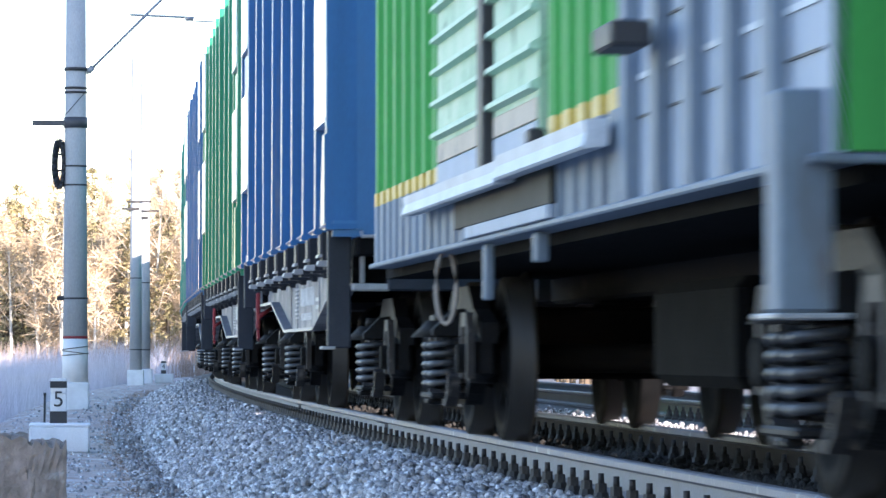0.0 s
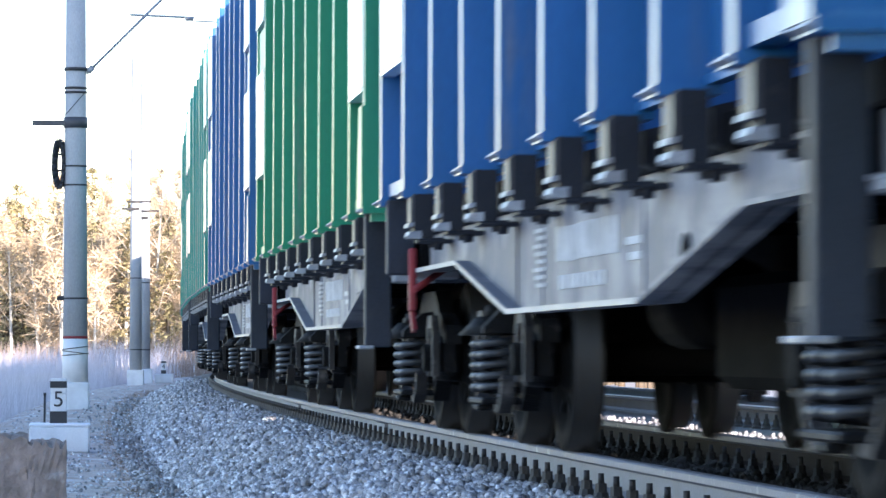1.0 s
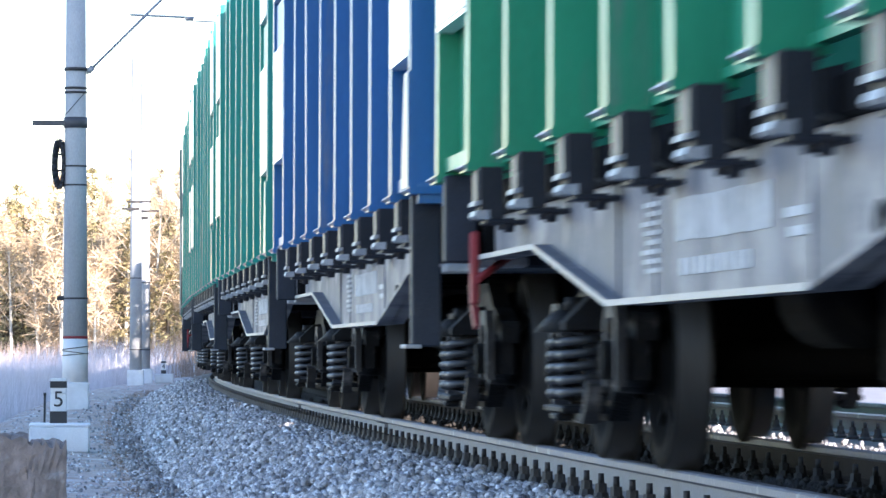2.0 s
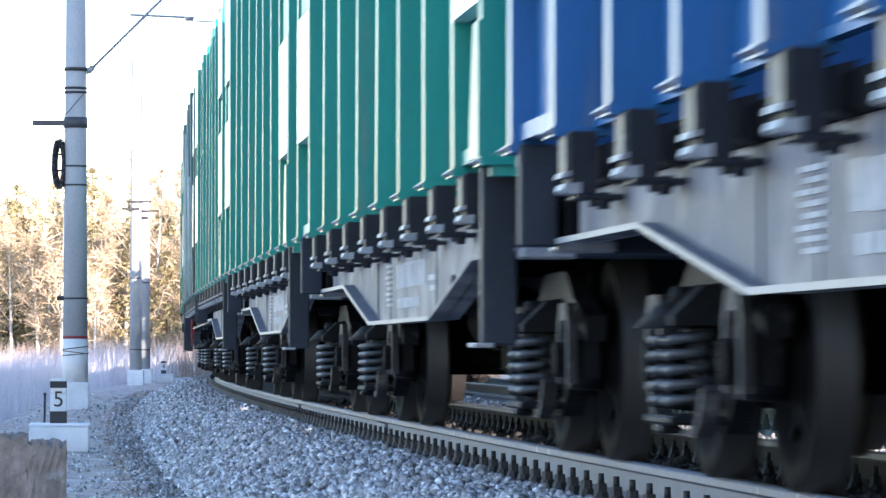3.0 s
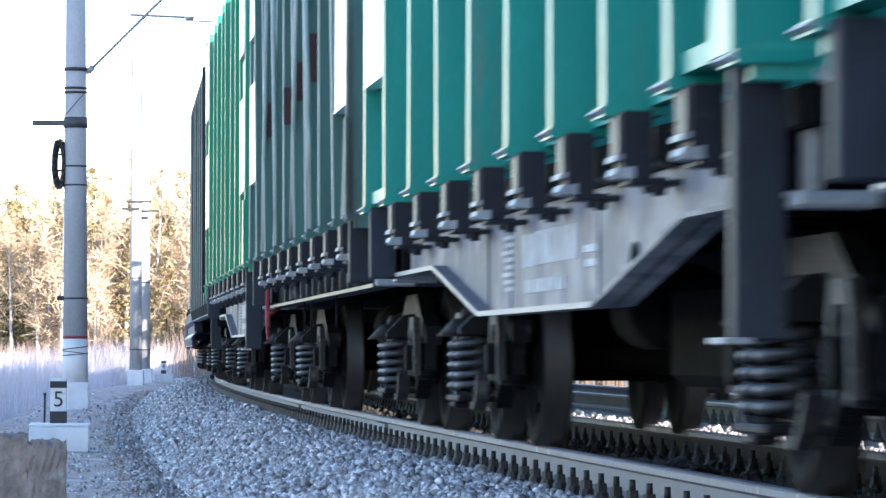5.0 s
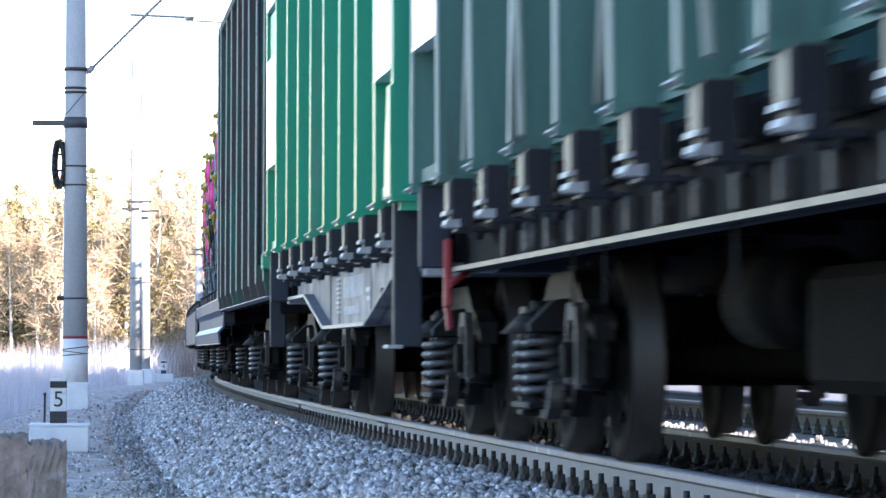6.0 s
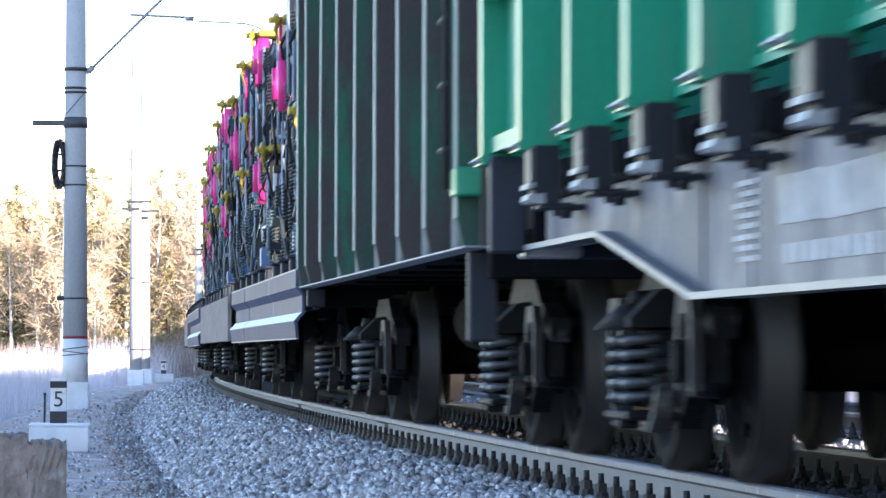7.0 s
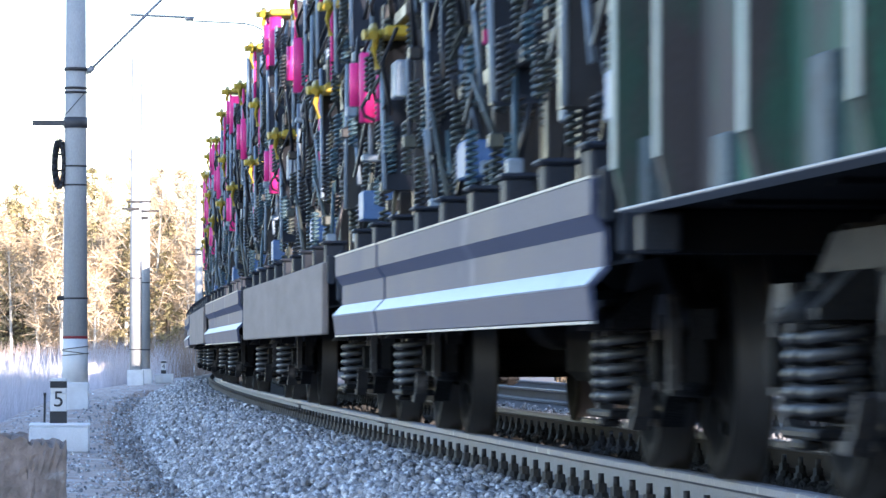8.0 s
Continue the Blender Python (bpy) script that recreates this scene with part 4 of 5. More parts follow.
def machine(label, seed, pinks, hinges, arms, half=3.3):
    """A long folded field cultivator on edge: dark frames, rows of spring tines, pink sleeves, ochre hinges."""
    rnd = random.Random(seed)
    w = thing("folded_cultivator", label, "farm machine", "machines on the flat wagons")
    top = 3.3
    for y in between(-half, half, 1.3):
        part("upright", Shape().block(-0.8, -0.7, y - 0.06, y + 0.06, 0.06, top + rnd.uniform(-0.5, 0.1), 0.01), NIGHT, w)
        part("upright", Shape().block(0.5, 0.6, y - 0.06, y + 0.06, 0.06, top + rnd.uniform(-0.3, 0.1), 0.01), NIGHT, w)
    for z in (0.06, 0.9, 1.75, 2.6):
        part("beam", Shape().block(-0.86, -0.76, -half - 0.1, half + 0.1, z, z + 0.1, 0.01), NIGHT, w)
    for z in (0.4, 1.3, 2.2):
        part("rear_bar", Shape().block(-0.22, -0.14, -half, half, z, z + 0.1, 0.01), NIGHT, w)
    for y in between(-half + 0.3, half - 0.3, 1.0):
        part("rear_post", Shape().block(-0.3, -0.2, y - 0.16, y + 0.16, 0.1, top - 0.3, 0.01), NIGHT, w)
    for y, z, lean in arms:
        arm = Shape().add([(-0.98, y - 0.25, z), (-0.98, y + 0.05, z), (-0.96, y + 0.5 + lean, z + 1.2), (-0.96, y + 0.1 + lean, z + 1.2),
                           (-0.6, y - 0.25, z), (-0.6, y + 0.05, z), (-0.62, y + 0.5 + lean, z + 1.2), (-0.62, y + 0.1 + lean, z + 1.2)],
                          [(0, 3, 2, 1), (4, 5, 6, 7), (0, 1, 5, 4), (1, 2, 6, 5), (2, 3, 7, 6), (3, 0, 4, 7)])
        part("wing_arm", arm, NIGHT, w, "blue-black folding wing arm")
        part("arm_edge", Shape().rod((-0.99, y - 0.26, z), (-0.97, y + 0.09 + lean, z + 1.2), 0.018, None, 6), SKY_STEEL, w)
    for y, z in pinks:
        part("pink_sleeve", Shape().rod((-0.97, y, z), (-0.97, y, z + 0.54), 0.07, None, 16), PINK, w, "bright pink cylinder sleeve")
        part("pink_sleeve", Shape().rod((-1.02, y + 0.6, z + 0.16), (-1.02, y + 0.6, z + 0.5), 0.055, None, 12), PINK, w, "bright pink cylinder sleeve")
        part("carrier_bar", Shape().block(-0.87, -0.8, y - 0.08, y - 0.02, z - 0.3, z + 0.42, 0.008), SKY_STEEL, w, "pale blue steel carrier")
        part("carrier_shelf", Shape().block(-1.02, -0.62, y - 0.1, y + 0.1, z - 0.3, z - 0.25, 0.008), SKY_STEEL, w, "pale blue steel shelf")
        part("piston_rod", Shape().rod((-0.95, y, z - 0.26), (-0.95, y, z), 0.02, None, 8), EDGE, w)
    for y, z in hinges:
        part("hinge_pin", Shape().rod((-1.12, y, z), (-0.72, y + 0.1, z + 0.02), 0.04, None, 10), AMBER, w, "ochre yellow hinge pin")
        part("hinge_plate", Shape().block(-0.98, -0.7, y - 0.3, y + 0.3, z - 0.03, z + 0.05, 0.015), AMBER, w, "ochre yellow hinge plate")
        part("hinge_hook", Shape().tube([(-1.02, y - 0.05, z), (-1.05, y - 0.1, z - 0.12), (-1.02, y - 0.08, z - 0.26)], 0.024, 8), AMBER, w)
        part("hinge_lug", Shape().rod((-1.06, y - 0.2, z - 0.02), (-1.03, y + 0.2, z + 0.07), 0.035, None, 8), AMBER, w)
        part("pink_rod", Shape().rod((-0.98, y + 0.3, z - 0.62), (-0.98, y + 0.32, z + 0.0), 0.018, None, 8), PINK, w)
    for k in range(92):
        y = rnd.uniform(-half, half)
        z = rnd.uniform(0.05, 1.3) if k % 3 else rnd.uniform(1.2, 2.8)
        x = rnd.uniform(-1.0, -0.72)
        hh = rnd.uniform(0.2, 0.4)
        part("spring_tine", Shape().coil(x, y, z, z + hh, 0.03, 0.0115, hh / 0.042, 5, 8), (TINE, TINE, TINE_BLUE, COIL)[k % 4], w)
        if k % 3 == 0:
            part("tine_foot", Shape().tube([(x, y, z), (x - 0.05, y + 0.08, z - 0.1), (x - 0.02, y + 0.16, z - 0.16), (x + 0.05, y + 0.1, z - 0.2)], 0.014, 5), TINE, w)
    for k in range(34):
        y, z = rnd.uniform(-half, half - 0.5), rnd.uniform(0.0, 2.7)
        x = rnd.uniform(-1.02, -0.75)
        q = (x + rnd.uniform(-0.1, 0.1), y + rnd.uniform(-0.5, 0.7), z + rnd.uniform(0.3, 0.7))
        part("link_rod", Shape().rod((x, y, z), q, 0.02, 0.016, 7), (NIGHT, TINE_BLUE, NIGHT, TINE, NIGHT, NIGHT, SKY_STEEL)[k % 7], w)
        if k % 2:
            part("clevis", Shape().block(x - 0.05, x + 0.04, y - 0.06, y + 0.06, z - 0.04, z + 0.05, 0.012), (TINE, SKY_STEEL, NIGHT)[k % 3], w)
    for k in range(7):
        y, z = rnd.uniform(-half, half), rnd.uniform(0.9, 2.7)
        part("hose", Shape().tube([(-0.9, y, z + 0.4), (-1.0, y + 0.15, z + 0.15), (-0.92, y + 0.3, z - 0.2), (-1.0, y + 0.4, z - 0.55)], 0.016, 6), NIGHT, w)
        part("plate", Shape().block(-0.93, -0.84, y - 0.2, y + 0.2, z - 0.12, z + 0.15, 0.012), (NIGHT, SKY_STEEL, NIGHT)[k % 3], w)
    part("tool_box", Shape().block(-0.98, -0.7, -0.8, -0.3, 0.35, 0.58, 0.012), PLATE_BLUE, w, "mid blue steel box")
    for y in (-half + 0.3, 0.0, half - 0.3):
        part("skid", Shape().block(-1.1, 1.1, y - 0.1, y + 0.1, 0.0, 0.06, 0.01), PLANK, w)
    return w


# the train, front coupler of each wagon along the line at 3.2 s
PITCH_W = 14.62
C0 = 15.19


def plus(made, m):
    return copy_thing(made, m)


ID = Matrix.Identity(4)
blue = stake_wagon("blue ribbed freight wagon with white end plates", BLUE, BLUE_RIB, red=True, seed=3)
green = stake_wagon("green ribbed freight wagon with white end plates", GREEN, GREEN_RIB, red=True, seed=4)
teal = stake_wagon("teal ribbed freight wagon with white end plates", TEAL, TEAL_RIB, seed=5)
jade = stake_wagon("bright green ribbed freight wagon, lightly soiled", JADE, JADE_RIB, seed=6)
faded = stake_wagon("faded grey-green freight wagon streaked with rust", WEATHERED, WEATHERED, fish=False, red=True, seed=7, top=4.4)
old = gondola("rusty dark green ribbed wagon with chalky ribs")
box = boxcar("bright green and pale blue covered wagon with boarded door")
flat_a = flatcar("slate flat wagon with hanging grey steel side boards", False)
flat_b = flatcar("slate flat wagon with hanging timber side boards", True)
lime = hopper("bright green closed hopper wagon with rounded lower edge")

SLACK = {-3: 0.0, -2: -0.08, -1: 0.03, 0: -0.2, 1: -0.25, 2: -0.4, 3: -0.4, 4: -0.48}      # play in the couplers
TRAIN = []           # (wagon, front coupler, length over couplers)
order = {-3: blue, -2: green, -1: plus(blue, ID), 0: teal, 1: plus(teal, ID), 2: plus(teal, ID), 3: faded, 4: jade}
for part_of in list(order[-1].children):      # this wagon has no lever
    if part_of.name.startswith("brake_lever"):
        bpy.data.objects.remove(part_of)
for k, w in order.items():
    TRAIN.append((w, C0 + PITCH_W * k + SLACK[k], PITCH_W))
TRAIN.append((box, C0 - 3 * PITCH_W - 17.2, 16.72))
# The hopper runs ahead unseen, there only for the shadow it casts.
TRAIN.append((lime, C0 - 3 * PITCH_W - 17.2 - 13.22, 13.22))
rear = C0 + 5 * PITCH_W - 0.5
TRAIN.append((old, rear, 13.92))
rear += 13.92 - 0.45
FLATS = []
for k in range(6):
    w = (flat_a, flat_b)[k] if k < 2 else plus((flat_a, flat_b)[k % 2], ID)
    TRAIN.append((w, rear, PITCH_W))
    FLATS.append(rear)
    rear += PITCH_W

tail = tail_wagon("plain dark green covered wagon added at the train's tail for shade")
for k in range(9):
    w = plus(flat_b, ID) if k < 2 else tail if k == 2 else plus(tail, ID)
    TRAIN.append((w, rear, PITCH_W))
    rear += PITCH_W

MACHINES = []        # (machine, place along the line at 3.2 s)
kinds = [machine("folded field cultivator with pink sleeves and ochre hinges", 21, [(-1.2, 1.09), (-1.1, 2.53)], [(-2.7, 1.66), (0.4, 3.22), (2.6, 2.3)], [(-2.8, 0.5, 0.2), (-1.6, 1.75, 0.2), (0.6, 1.8, 0.25), (1.3, 0.5, -0.25), (2.5, 1.7, 0.15)]),
         machine("folded field cultivator with blue-black wing arms", 22, [(1.6, 1.9)], [(-2.4, 3.1), (-2.3, 1.68), (1.9, 2.9)], [(-2.2, 0.7, 0.2), (-1.5, 2.0, 0.2), (-0.4, 1.3, -0.2), (0.5, 2.0, 0.2), (1.6, 0.6, 0.2), (2.7, 1.6, 0.2)])]
for i, c in enumerate(FLATS):
    for j in range(2):
        m = kinds[j] if i == 0 else plus(kinds[j], ID)
        MACHINES.append((m, c + 0.62 + 3.5 + 6.6 * j))

# ---- beside the track ----
def pole(s, lat, base, height, r0, r1, label, whitewashed=True, cantilever=False):
    w = thing("catenary_pole", label, "pole", "catenary poles", m=on_line(s, lat, base))
    part("shaft", Shape().rod((0, 0, 0.3), (0, 0, height), r0, r1, 28), POLE, w)
    part("footing", Shape().block(-0.26, 0.26, -0.26, 0.26, -0.4, 0.46, 0.02), MUFF, w, "frosted concrete footing")
    rad = lambda z: r0 + (r1 - r0) * (z - 0.3) / (height - 0.3)
    if whitewashed:
        part("whitewash_band", Shape().rod((0, 0, 0.46), (0, 0, 1.27), rad(0.46) + 0.004, rad(1.27) + 0.004, 28), WHITEWASH, w, "whitewashed base band")
        part("red_band", Shape().rod((0, 0, 1.27), (0, 0, 1.32), rad(1.3) + 0.005, rad(1.3) + 0.005, 28), RED, w, "red painted ring")
        ws = Shape()
        for z, t in ((0.98, 0.02), (1.02, -0.03), (1.1, 0.03)):
            ws.tube([((rad(z) + 0.012) * math.cos(a * math.tau / 24), (rad(z) + 0.012) * math.sin(a * math.tau / 24), z + t * math.cos(a * math.tau / 24)) for a in range(25)], 0.008, 5)
        part("wire_tie", ws, DARK_IRON, w)
    cl = Shape()
    for z in (2.0, 4.1, 4.45) if whitewashed else (1.1, 3.4):
        cl.rod((0, 0, z), (0, 0, z + 0.03), rad(z) + 0.01, rad(z) + 0.01, 24)
    part("band", cl, DARK_IRON, w)
    if not cantilever:
        part("crossarm", Shape().block(-0.45, 0.12, -0.24, -0.18, 5.6, 5.68, 0.01), DARK_IRON, w)
        part("crossarm", Shape().block(-0.3, 0.5, -0.24, -0.18, 5.84, 5.9, 0.01), DARK_IRON, w)
    if cantilever:
        part("lamp_box", Shape().block(-0.34, -0.19, -0.08, 0.05, 1.98, 2.06, 0.01), DARK_IRON, w)
        made = []
        made.append(part("bracket", Shape().block(-0.8, -0.15, -0.1, -0.02, 4.78, 4.88, 0.01).rod((0, 0, 4.74), (0, 0, 4.94), rad(4.8) + 0.02, rad(4.8) + 0.02, 24), IRON, w, "grey iron bracket and collar"))
        made.append(part("bracket", Shape().rod((0, 0, 5.38), (0, 0, 5.42), rad(5.4) + 0.015, None, 24), DARK_IRON, w))
        made.append(part("collar", Shape().rod((0, 0, 5.46), (0, 0, 5.5), rad(5.4) + 0.015, None, 24), DARK_IRON, w))
        made.append(part("collar", Shape().rod((0, 0, 5.8), (0, 0, 5.86), rad(5.8) + 0.02, None, 24), DARK_IRON, w))
        made.append(part("cross_lashing", Shape().rod((-0.2, -0.2, 4.96), (0.2, -0.2, 5.42), 0.008), DARK_IRON, w))
        coil = Shape()
        for n, (rx, rz, dy) in enumerate(((0.1, 0.45, -0.09), (0.085, 0.41, -0.05), (0.065, 0.36, -0.02), (0.1, 0.44, 0.03))):
            ring = [(-0.31 + 0.01 * n + rx * math.cos(a * math.tau / 20), dy, 4.07 + rz * math.sin(a * math.tau / 20)) for a in range(21)]
            for p, q in zip(ring, ring[1:]):
                coil.rod(p, q, 0.034, None, 7)
        coil.rod((-0.36, -0.05, 4.25), (-0.15, -0.05, 4.25), 0.02).rod((-0.36, -0.05, 3.95), (-0.15, -0.05, 3.95), 0.02)
        made.append(part("cable_coil", coil, DARK_IRON, w, "dark hanging loops of coiled cable"))
        arm = Shape().rod((0.2, 0, 5.75), (1.6, 0, 7.15), 0.028, None, 10)
        arm.rod((1.0, 0, 6.85), (2.2, 0, 6.8), 0.024, None, 8).tube([(2.2, 0, 6.74), (3.1, 0, 6.70), (3.3, 0, 6.66), (3.46, 0, 6.58)], 0.016, 8)
        arm.rod((0.22, 0, 5.78), (0.32, 0, 5.88), 0.06, None, 10).rod((2.02, 0, 6.78), (2.18, 0, 6.78), 0.045, None, 10)
        made.append(part("cantilever", arm, EDGE, w))
        for ob in made:
            ob.location.z = 0.43
    return w


pole(79, -3.53, -0.5, 10.4, 0.235, 0.165, "shaded concrete catenary pole with whitewashed base", True, True)
pole(137, -3.62, -0.5, 10.5, 0.2, 0.15, "sunlit concrete catenary pole on a yellowish footing", False)
pole(146, -3.66, -0.5, 11.1, 0.19, 0.14, "sunlit concrete catenary pole behind another", False)
pole(200, -4.05, -0.5, 9.0, 0.2, 0.15, "distant concrete catenary pole by the curve", False)

wire = thing("contact_wire", "thin overhead contact wire above the track", "wire", "", "structure")
part("wire", Shape().tube([line(s, -0.05, 6.08) for s in between(-30, 260, 10)], 0.008, 5), DARK_IRON, wire)


SNOW = material("hoar_frost", (0.88, 0.9, 0.93), (0.8, 0.82, 0.86), 0.9, scale=8, bump=0.4)


def marker(s, lat, base, label, digit):
    w = thing("distance_marker", label, "marker post", "distance markers", m=on_line(s, lat, base))
    part("plinth", Shape().block(-0.3, 0.33, -0.3, 0.35, -0.12, 0.16, 0.02), MUFF, w, "frosted concrete plinth")
    part("frost_cap", Shape().block(-0.305, 0.335, -0.305, 0.355, 0.16, 0.19, 0.01), SNOW, w, "white frost on the plinth")
    post = part("post", Shape().block(-0.085, 0.085, -0.06, 0.06, 0.16, 0.5, 0.008).block(-0.085, 0.085, -0.06, 0.06, 0.5, 0.66, 0.008), WHITEWASH, w)
    part("black_band", Shape().box(-0.089, 0.089, -0.064, 0.064, 0.165, 0.315), DARK_IRON, post)
    part("black_band", Shape().box(-0.089, 0.089, -0.064, 0.064, 0.56, 0.63), DARK_IRON, post)
    fc = bpy.data.curves.new("numeral", "FONT")
    fc.body, fc.size, fc.extrude, fc.align_x, fc.align_y = digit, 0.235, 0.002, "CENTER", "CENTER"
    fc.materials.append(DARK_IRON)
    ft = new("numeral", fc)
    ft.parent = post
    ft.matrix_basis = pose(0, -0.066, 0.435, 90, 0, 0)
    w.rotation_mode = "XYZ"
    return w


marker(45, -3.37, -0.42, "black and white distance marker on frosted plinth", "5")
marker(147, -3.05, -0.4, "small far distance marker on frosted plinth", "4")

stake = thing("marker_stake", "thin grey steel stake beside the distance marker", "stake", m=on_line(46, -3.53, -0.55))
part("rod", Shape().rod((0, 0, -0.2), (0.01, 0, 0.6), 0.012, None, 8).rod((0.01, 0, 0.6), (0.01, 0, 0.63), 0.016, None, 8), DARK_IRON, stake)

blk = thing("broken_block", "dark broken concrete block beside the footpath", "concrete block", m=on_line(27, -3.33, -0.75))
rb = random.Random(4)
chunk = Shape()
for x0, x1, zt, y0, y1 in ((-0.8, -0.24, 0.745, -0.3, 0.3), (-0.24, 0.0, 0.70, -0.35, 0.32)):
    nx, ny = 11, 8
    top_v = [[(x0 + (x1 - x0) * i / nx, y0 + (y1 - y0) * j / ny, zt + rb.uniform(-0.04, 0.02)) for i in range(nx + 1)] for j in range(ny + 1)]
    v = [p for row in top_v for p in row]
    f = [(j * (nx + 1) + i, j * (nx + 1) + i + 1, (j + 1) * (nx + 1) + i + 1, (j + 1) * (nx + 1) + i) for j in range(ny) for i in range(nx)]
    o = len(v)
    rim = [i for i in range(nx + 1)] + [j * (nx + 1) + nx for j in range(1, ny + 1)] + [ny * (nx + 1) + i for i in range(nx - 1, -1, -1)] + [j * (nx + 1) for j in range(ny - 1, 0, -1)]
    n = len(rim)
    ring = rim
    for z in (0.62, 0.55, 0.5, 0.4, 0.33, 0.2, 0.05, -0.1):
        low = []
        bulge = rb.uniform(-0.012, 0.012)
        for k in rim:
            x, y, _ = v[k]
            out = Vector((x - (x0 + x1) / 2, y - (y0 + y1) / 2)).normalized() * (bulge + rb.uniform(-0.01, 0.01))
            low.append(len(v))
            v.append((x + out.x, y + out.y, z + rb.uniform(-0.02, 0.02)))
        f += [(ring[(i + 1) % n], ring[i], low[i], low[(i + 1) % n]) for i in range(n)]
        ring = low
    chunk.add(v, f)
part("block", chunk, OLD_BLOCK, blk)


# ---- ballast stones ----
def stones(name, count, s0, s1, l0, l1, small, large, mat, label, seed, cut=None):
    """Angular stones strewn over the bed, in one mesh; more of them near the viewer."""
    r = np.random.default_rng(seed)
    g = (1 + 5 ** 0.5) / 2
    ico = np.array([(-1, g, 0), (1, g, 0), (-1, -g, 0), (1, -g, 0), (0, -1, g), (0, 1, g), (0, -1, -g), (0, 1, -g), (g, 0, -1), (g, 0, 1), (-g, 0, -1), (-g, 0, 1)]) / 1.9
    tri = np.array([(0, 11, 5), (0, 5, 1), (0, 1, 7), (0, 7, 10), (0, 10, 11), (1, 5, 9), (5, 11, 4), (11, 10, 2), (10, 7, 6), (7, 1, 8), (3, 9, 4), (3, 4, 2), (3, 2, 6), (3, 6, 8), (3, 8, 9), (4, 9, 5), (2, 4, 11), (6, 2, 10), (8, 6, 7), (9, 8, 1)])
    u = r.random(count)
    s = 1 / (1 / s0 + u * (1 / s1 - 1 / s0))
    lat = r.uniform(l0, l1, count)
    size = r.uniform(small, large, count) * np.interp(s, [s0, s1], [1.0, 1.7])
    a = HEADING + (s - 15.0) / RADIUS
    px = FIRST[0] + RADIUS * (math.cos(HEADING) - np.cos(a)) + lat * np.cos(a)
    py = FIRST[1] + RADIUS * (np.sin(a) - math.sin(HEADING)) - lat * np.sin(a)
    pz = np.interp(lat, PROFILE[0], PROFILE[1]) + 0.012 + r.uniform(-0.3, 0.45, count) * size
    pz += 0.02 * np.sin(7.3 * s + 13 * lat) * np.sin(9.1 * lat - 4.7 * s) + 0.012 * np.sin(17 * s - 21 * lat)      # uneven heaps
    v = ico[None] * r.uniform(0.68, 1.25, (count, 12, 1)) * r.uniform(0.6, 1.15, (count, 1, 3)) * (size[:, None, None] / 2)
    t1, t2 = r.uniform(0, 6.28, (2, count))
    c, d = np.cos(t1)[:, None], np.sin(t1)[:, None]
    x, y, z = v[..., 0] * c - v[..., 1] * d, v[..., 0] * d + v[..., 1] * c, v[..., 2]
    c, d = np.cos(t2)[:, None], np.sin(t2)[:, None]
    y, z = y * c - z * d, y * d + z * c
    v = np.stack([x + px[:, None], y + py[:, None], z + pz[:, None]], -1).reshape(-1, 3)
    f = (tri[None] + 12 * np.arange(count)[:, None, None]).reshape(-1, 3)
    me = bpy.data.meshes.new(name)
    me.vertices.add(len(v))
    me.vertices.foreach_set("co", v.ravel())
    me.loops.add(f.size)
    me.loops.foreach_set("vertex_index", f.ravel().astype(np.int32))
    me.polygons.add(len(f))
    me.polygons.foreach_set("loop_start", np.arange(0, f.size, 3, dtype=np.int32))
    me.materials.append(mat)
    me.update(calc_edges=True)
    return tagged(new(name, me), label, "gravel", "", "stuff")


stones("ballast", 66000, 15, 110, -2.42, -0.98, 0.026, 0.06, STONE, "frosted crushed stone ballast on the shoulder", 1)
# Oil-stained stone, with the shade under the train mixed into its colour.
OILY_SHADED = material("shaded_oily_ballast", (0.06, 0.058, 0.056), (0.03, 0.028, 0.027), 0.85, scale=12, vary=0.35, bump=0.4)
stones("ballast_between_rails", 7000, 14, 60, -0.66, 0.62, 0.03, 0.06, OILY_SHADED, "oily crushed stone between the rails, darkened for the train's shade", 2)
stones("ballast_between_tracks", 7000, 13, 80, 1.0, 2.7, 0.03, 0.06, STONE, "sunlit frosted stone between the two tracks", 3)
stones("ballast_scatter", 4000, 18, 100, -2.75, -2.35, 0.02, 0.05, STONE, "loose frosted stones at the foot of the shoulder", 9)
stones("ballast_strays", 900, 18, 100, -3.3, -2.6, 0.02, 0.045, STONE, "stray frosted stones beside the shoulder", 10)
stones("path_gravel", 2500, 20, 120, -4.4, -2.35, 0.012, 0.04, STONE, "small gravel and frost crumbs on the footpath", 4)

# ---- frosted scrub and dry grass ----
SCRUB = material("frosted_twigs", (0.62, 0.61, 0.66), (0.46, 0.44, 0.49), 0.9, scale=2, vary=0.3)
DRY = material("dry_frosted_grass", (0.44, 0.35, 0.30), (0.25, 0.18, 0.14), 0.9, scale=3, vary=0.35, third=(0.55, 0.56, 0.6), third_amount=0.4)

BROWN = material("brown_dead_grass", (0.26, 0.17, 0.115), (0.15, 0.095, 0.065), 0.9, scale=3, vary=0.35, third=(0.5, 0.5, 0.53), third_amount=0.38)


